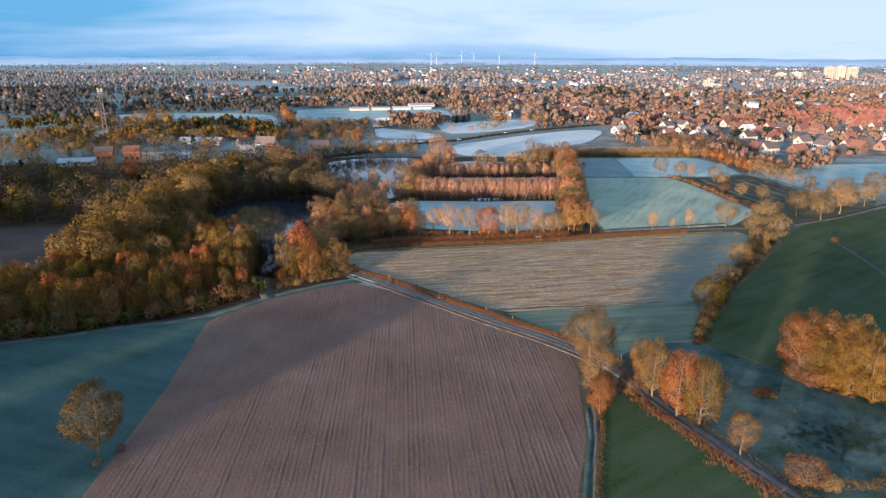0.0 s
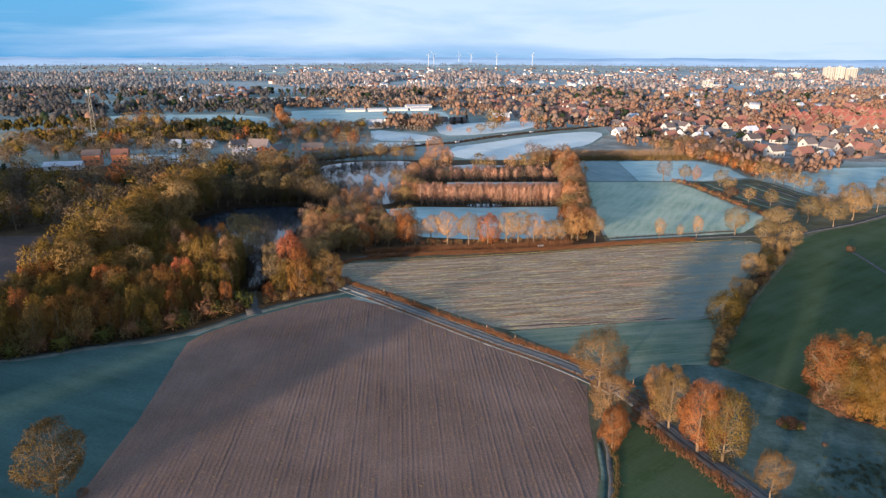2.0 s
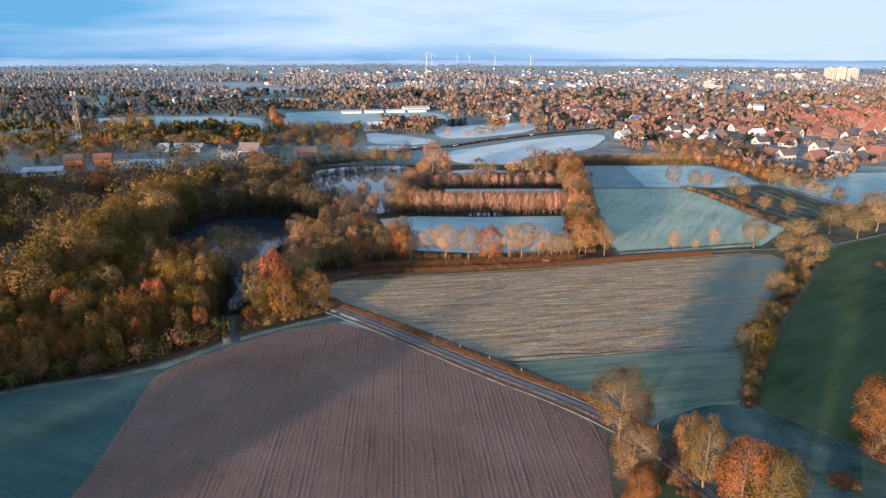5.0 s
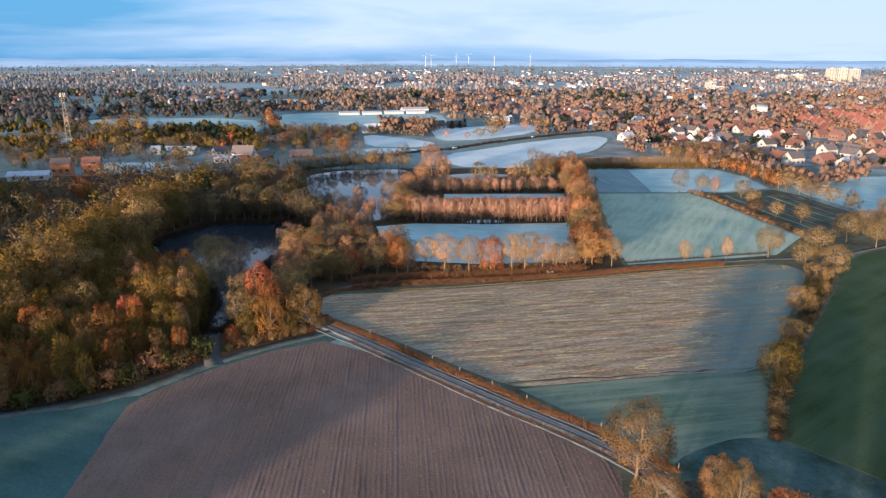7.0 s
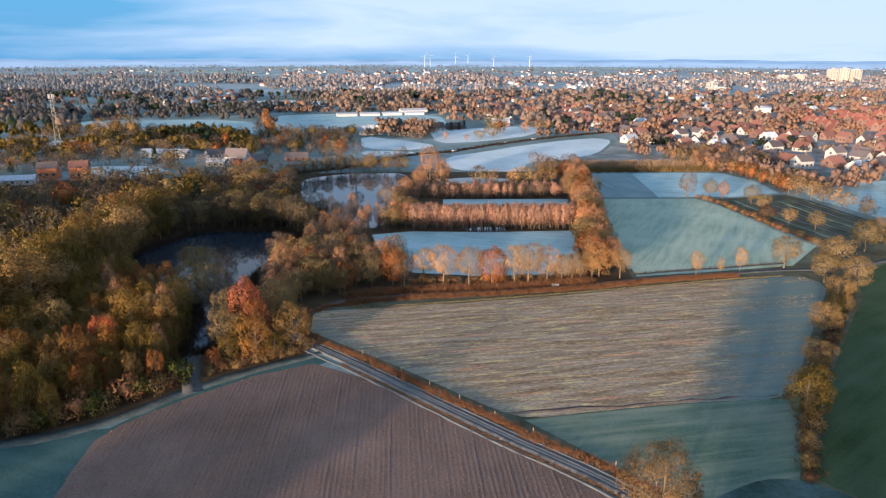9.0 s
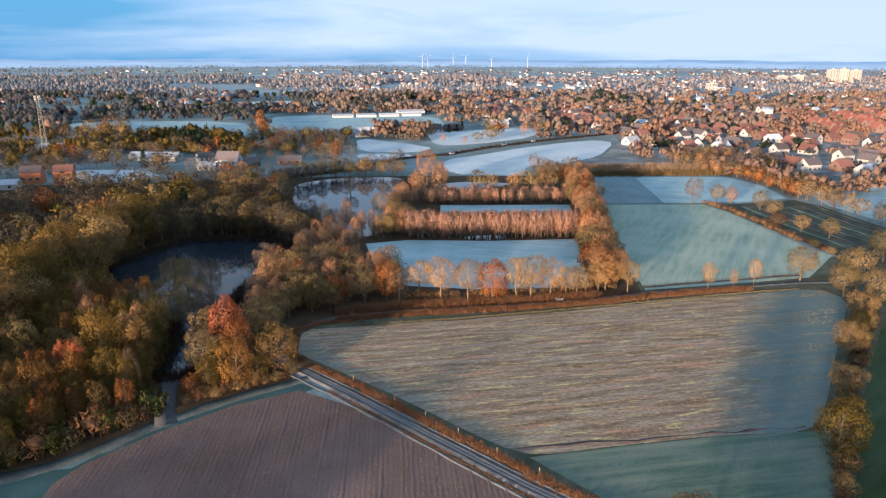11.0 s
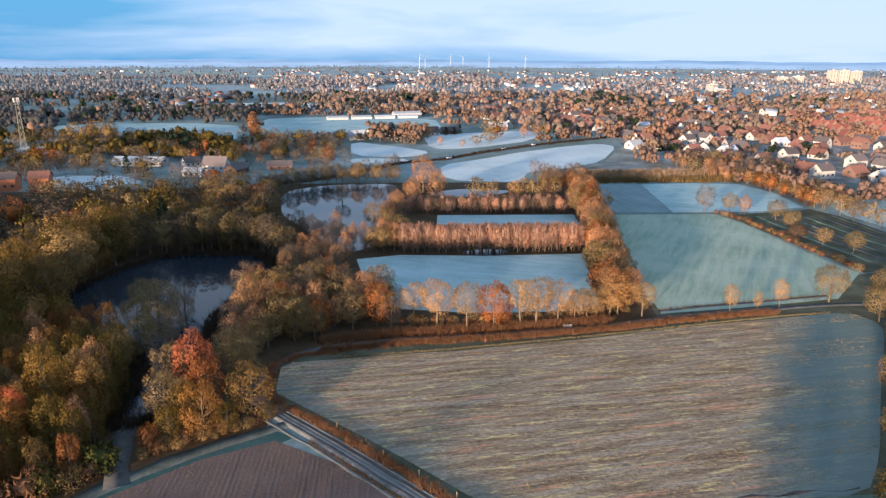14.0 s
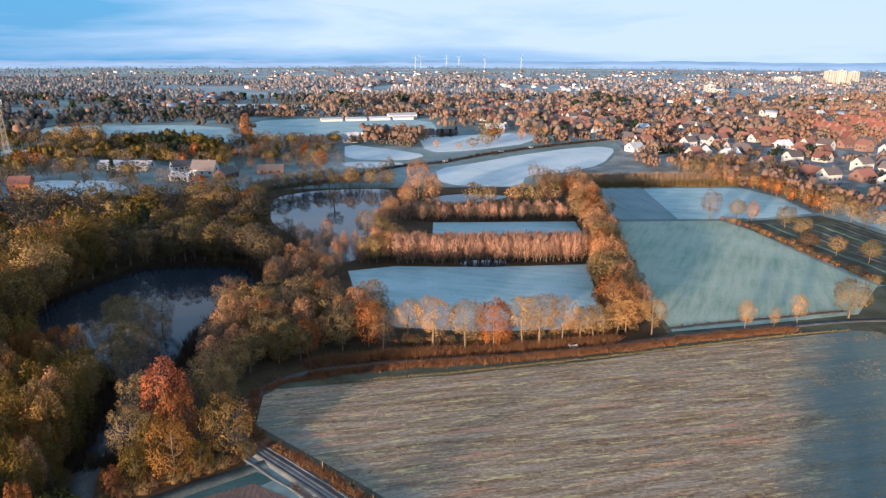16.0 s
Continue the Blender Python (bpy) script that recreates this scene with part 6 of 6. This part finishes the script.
# frosted open land, paler than the farms in front: haze put into its colour
M_PLAIN = ground_mat("hazy_frosted_plain", [(0.35, (0.19, 0.26, 0.28)), (0.5, (0.26, 0.33, 0.36)), (0.65, (0.33, 0.39, 0.43))], 0.006, 0.05)
field("open_land", [(-1150, 1330), (-300, 1290), (60, 1340), (420, 1330), (1150, 1400), (3300, 4150), (0, 4700), (-3300, 4150)], 0.035, M_PLAIN, "frosted open land reaching to the horizon, paled further for haze", "ground")
# thin lines of trees on the open land beyond
xy = scatter(60000, 2250, 4600)
dense = cloudy(xy[:, 0], xy[:, 1] * 2.2, 260, 29)
xy = xy[(rows_mask(xy, 420, 12, 4, 15) | (dense > 0.74)) & (rng.random(len(xy)) < 0.3)]
# farther trees take the bluer twigs that carry more painted haze
pick = rng.random(len(xy)) + (xy[:, 1] - 2600) / 1200
puffs("open_land_trees", xy[pick < 0.6], 12, 1, 1, LEAF["far"], "thin lines of trees on open land, blue-grey with painted haze", sprays=4)
puffs("open_land_trees_pale", xy[pick >= 0.6], 12, 1, 1, LEAF["farthest"], "last lines of trees below the horizon, bluest with painted haze", sprays=4)

# pale far fields between the woods
for i in range(46):
    y = 1250 + 3100 * (i / 46) ** 1.1
    x = rng.uniform(-0.72, 0.55) * y
    if town_share(np.array([[x, y]]))[0] > 0.4 and y < 2600:
        continue
    if y < 1080 and -480 < x < 130:
        continue
    w, d, a = rng.uniform(50, 130) * (0.4 + y / 1800), rng.uniform(14, 44) * (0.4 + y / 1500), rng.uniform(-0.3, 0.3)
    poly = [(x + sx * w * math.cos(a) - sy * d * math.sin(a) + rng.uniform(-12, 12), y + sy * d * math.cos(a) + sx * w * math.sin(a)) for sx, sy in ((-1, -1), (1, -1), (1, 1), (-1, 1))]
    field("distant_field", poly, 0.10 + 0.006 * i, (M_FROST, M_GRASS_LT, M_GRASS_LT)[i % 3], "distant frosted field between hedges", "field")


def far_houses(name, xy, roof, wall, label):
    """Far small houses: gabled blocks, too many to count."""
    n = len(xy)
    w, d, h = rng.uniform(9, 15, n), rng.uniform(8, 10, n), rng.uniform(3, 6, n)
    a = rng.uniform(0, math.pi, n)
    base = np.array([(-.5, -.5, 0), (.5, -.5, 0), (.5, .5, 0), (-.5, .5, 0), (-.5, -.5, 1), (.5, -.5, 1), (.5, .5, 1), (-.5, .5, 1)])
    walls = base[None] * np.stack([w, d, h], 1)[:, None]
    rise = np.array([(-.54, -.58, .98), (.54, -.58, .98), (.54, .58, .98), (-.54, .58, .98), (-.54, 0, 1.9), (.54, 0, 1.9)])
    roofs = rise[None] * np.stack([w, d, h * 0 + 4], 1)[:, None]
    roofs[:, :, 2] += (h - 4)[:, None] * 1.0
    for data, quads, mat, word in ((walls, [(0, 1, 5, 4), (1, 2, 6, 5), (2, 3, 7, 6), (3, 0, 4, 7)], wall, "walls"), (roofs, [(0, 1, 5, 4), (2, 3, 4, 5), (1, 2, 5, 5), (3, 0, 4, 4)], roof, "roofs")):
        x = data[:, :, 0] * np.cos(a)[:, None] - data[:, :, 1] * np.sin(a)[:, None] + xy[:, 0][:, None]
        y = data[:, :, 0] * np.sin(a)[:, None] + data[:, :, 1] * np.cos(a)[:, None] + xy[:, 1][:, None]
        verts = np.stack([x, y, data[:, :, 2]], -1).reshape(-1, 3)
        k = data.shape[1]
        tris = [(q[0], q[1], q[2]) for q in quads] + [(q[0], q[2], q[3]) for q in quads if q[2] != q[3]]
        f = (np.arange(n)[:, None, None] * k + np.array(tris)[None]).reshape(-1, 3)
        tagged(new(name + "_" + word, tri_mesh(name, verts, f, mat)), label + ": " + word, "houses", kind="stuff")


xy = scatter(9000, 900, 3300)
town = town_share(xy)
xy = xy[((town > 0.3) & (rng.random(len(xy)) < np.where(xy[:, 1] < 1350, 0.42, np.where(xy[:, 1] < 1900, 0.14, 0.05)))) | ((cloudy(xy[:, 0], xy[:, 1], 120, 23) > 0.74) & (rng.random(len(xy)) < 0.3)) | (np.hypot((xy[:, 0] + 355) / 70, (xy[:, 1] - 1150) / 110) < 1) | (np.hypot((xy[:, 0] + 620) / 60, (xy[:, 1] - 1130) / 40) < 1)]
xy = xy[clear_of(xy, CLEAR)]
third = len(xy) // 3
far_houses("far_houses_red", xy[:third], M_TILE_RED, M_WHITE, "distant white houses with red roofs")
far_houses("far_houses_dark", xy[third:2 * third], M_TILE_DARK, M_BRICK, "distant brick houses with dark roofs")
far_houses("far_houses_frost", xy[2 * third:], M_TILE_FROST, M_WHITE, "distant white houses with frosted roofs")

# the last low rise of land; its blue and faint glow imitate haze
m, n, l, b = material("hazy_glowing_land", 1.0, 0.0)
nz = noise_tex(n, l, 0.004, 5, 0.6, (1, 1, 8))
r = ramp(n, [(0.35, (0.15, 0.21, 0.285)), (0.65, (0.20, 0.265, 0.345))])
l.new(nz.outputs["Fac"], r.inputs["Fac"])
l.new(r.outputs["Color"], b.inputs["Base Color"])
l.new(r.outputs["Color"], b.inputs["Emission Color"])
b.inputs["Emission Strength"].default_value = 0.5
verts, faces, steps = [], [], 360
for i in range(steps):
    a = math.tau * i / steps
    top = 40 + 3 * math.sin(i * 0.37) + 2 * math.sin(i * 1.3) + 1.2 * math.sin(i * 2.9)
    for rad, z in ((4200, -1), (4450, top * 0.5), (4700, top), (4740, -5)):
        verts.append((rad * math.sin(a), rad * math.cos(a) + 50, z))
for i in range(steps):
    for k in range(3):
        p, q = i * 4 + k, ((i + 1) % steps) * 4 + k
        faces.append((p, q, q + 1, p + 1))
tagged(new("backdrop", tri_mesh("backdrop", verts, np.array(faces)[:, ::-1], m)), "low blue land along the horizon, glowing faintly for haze", "backdrop", kind="structure")
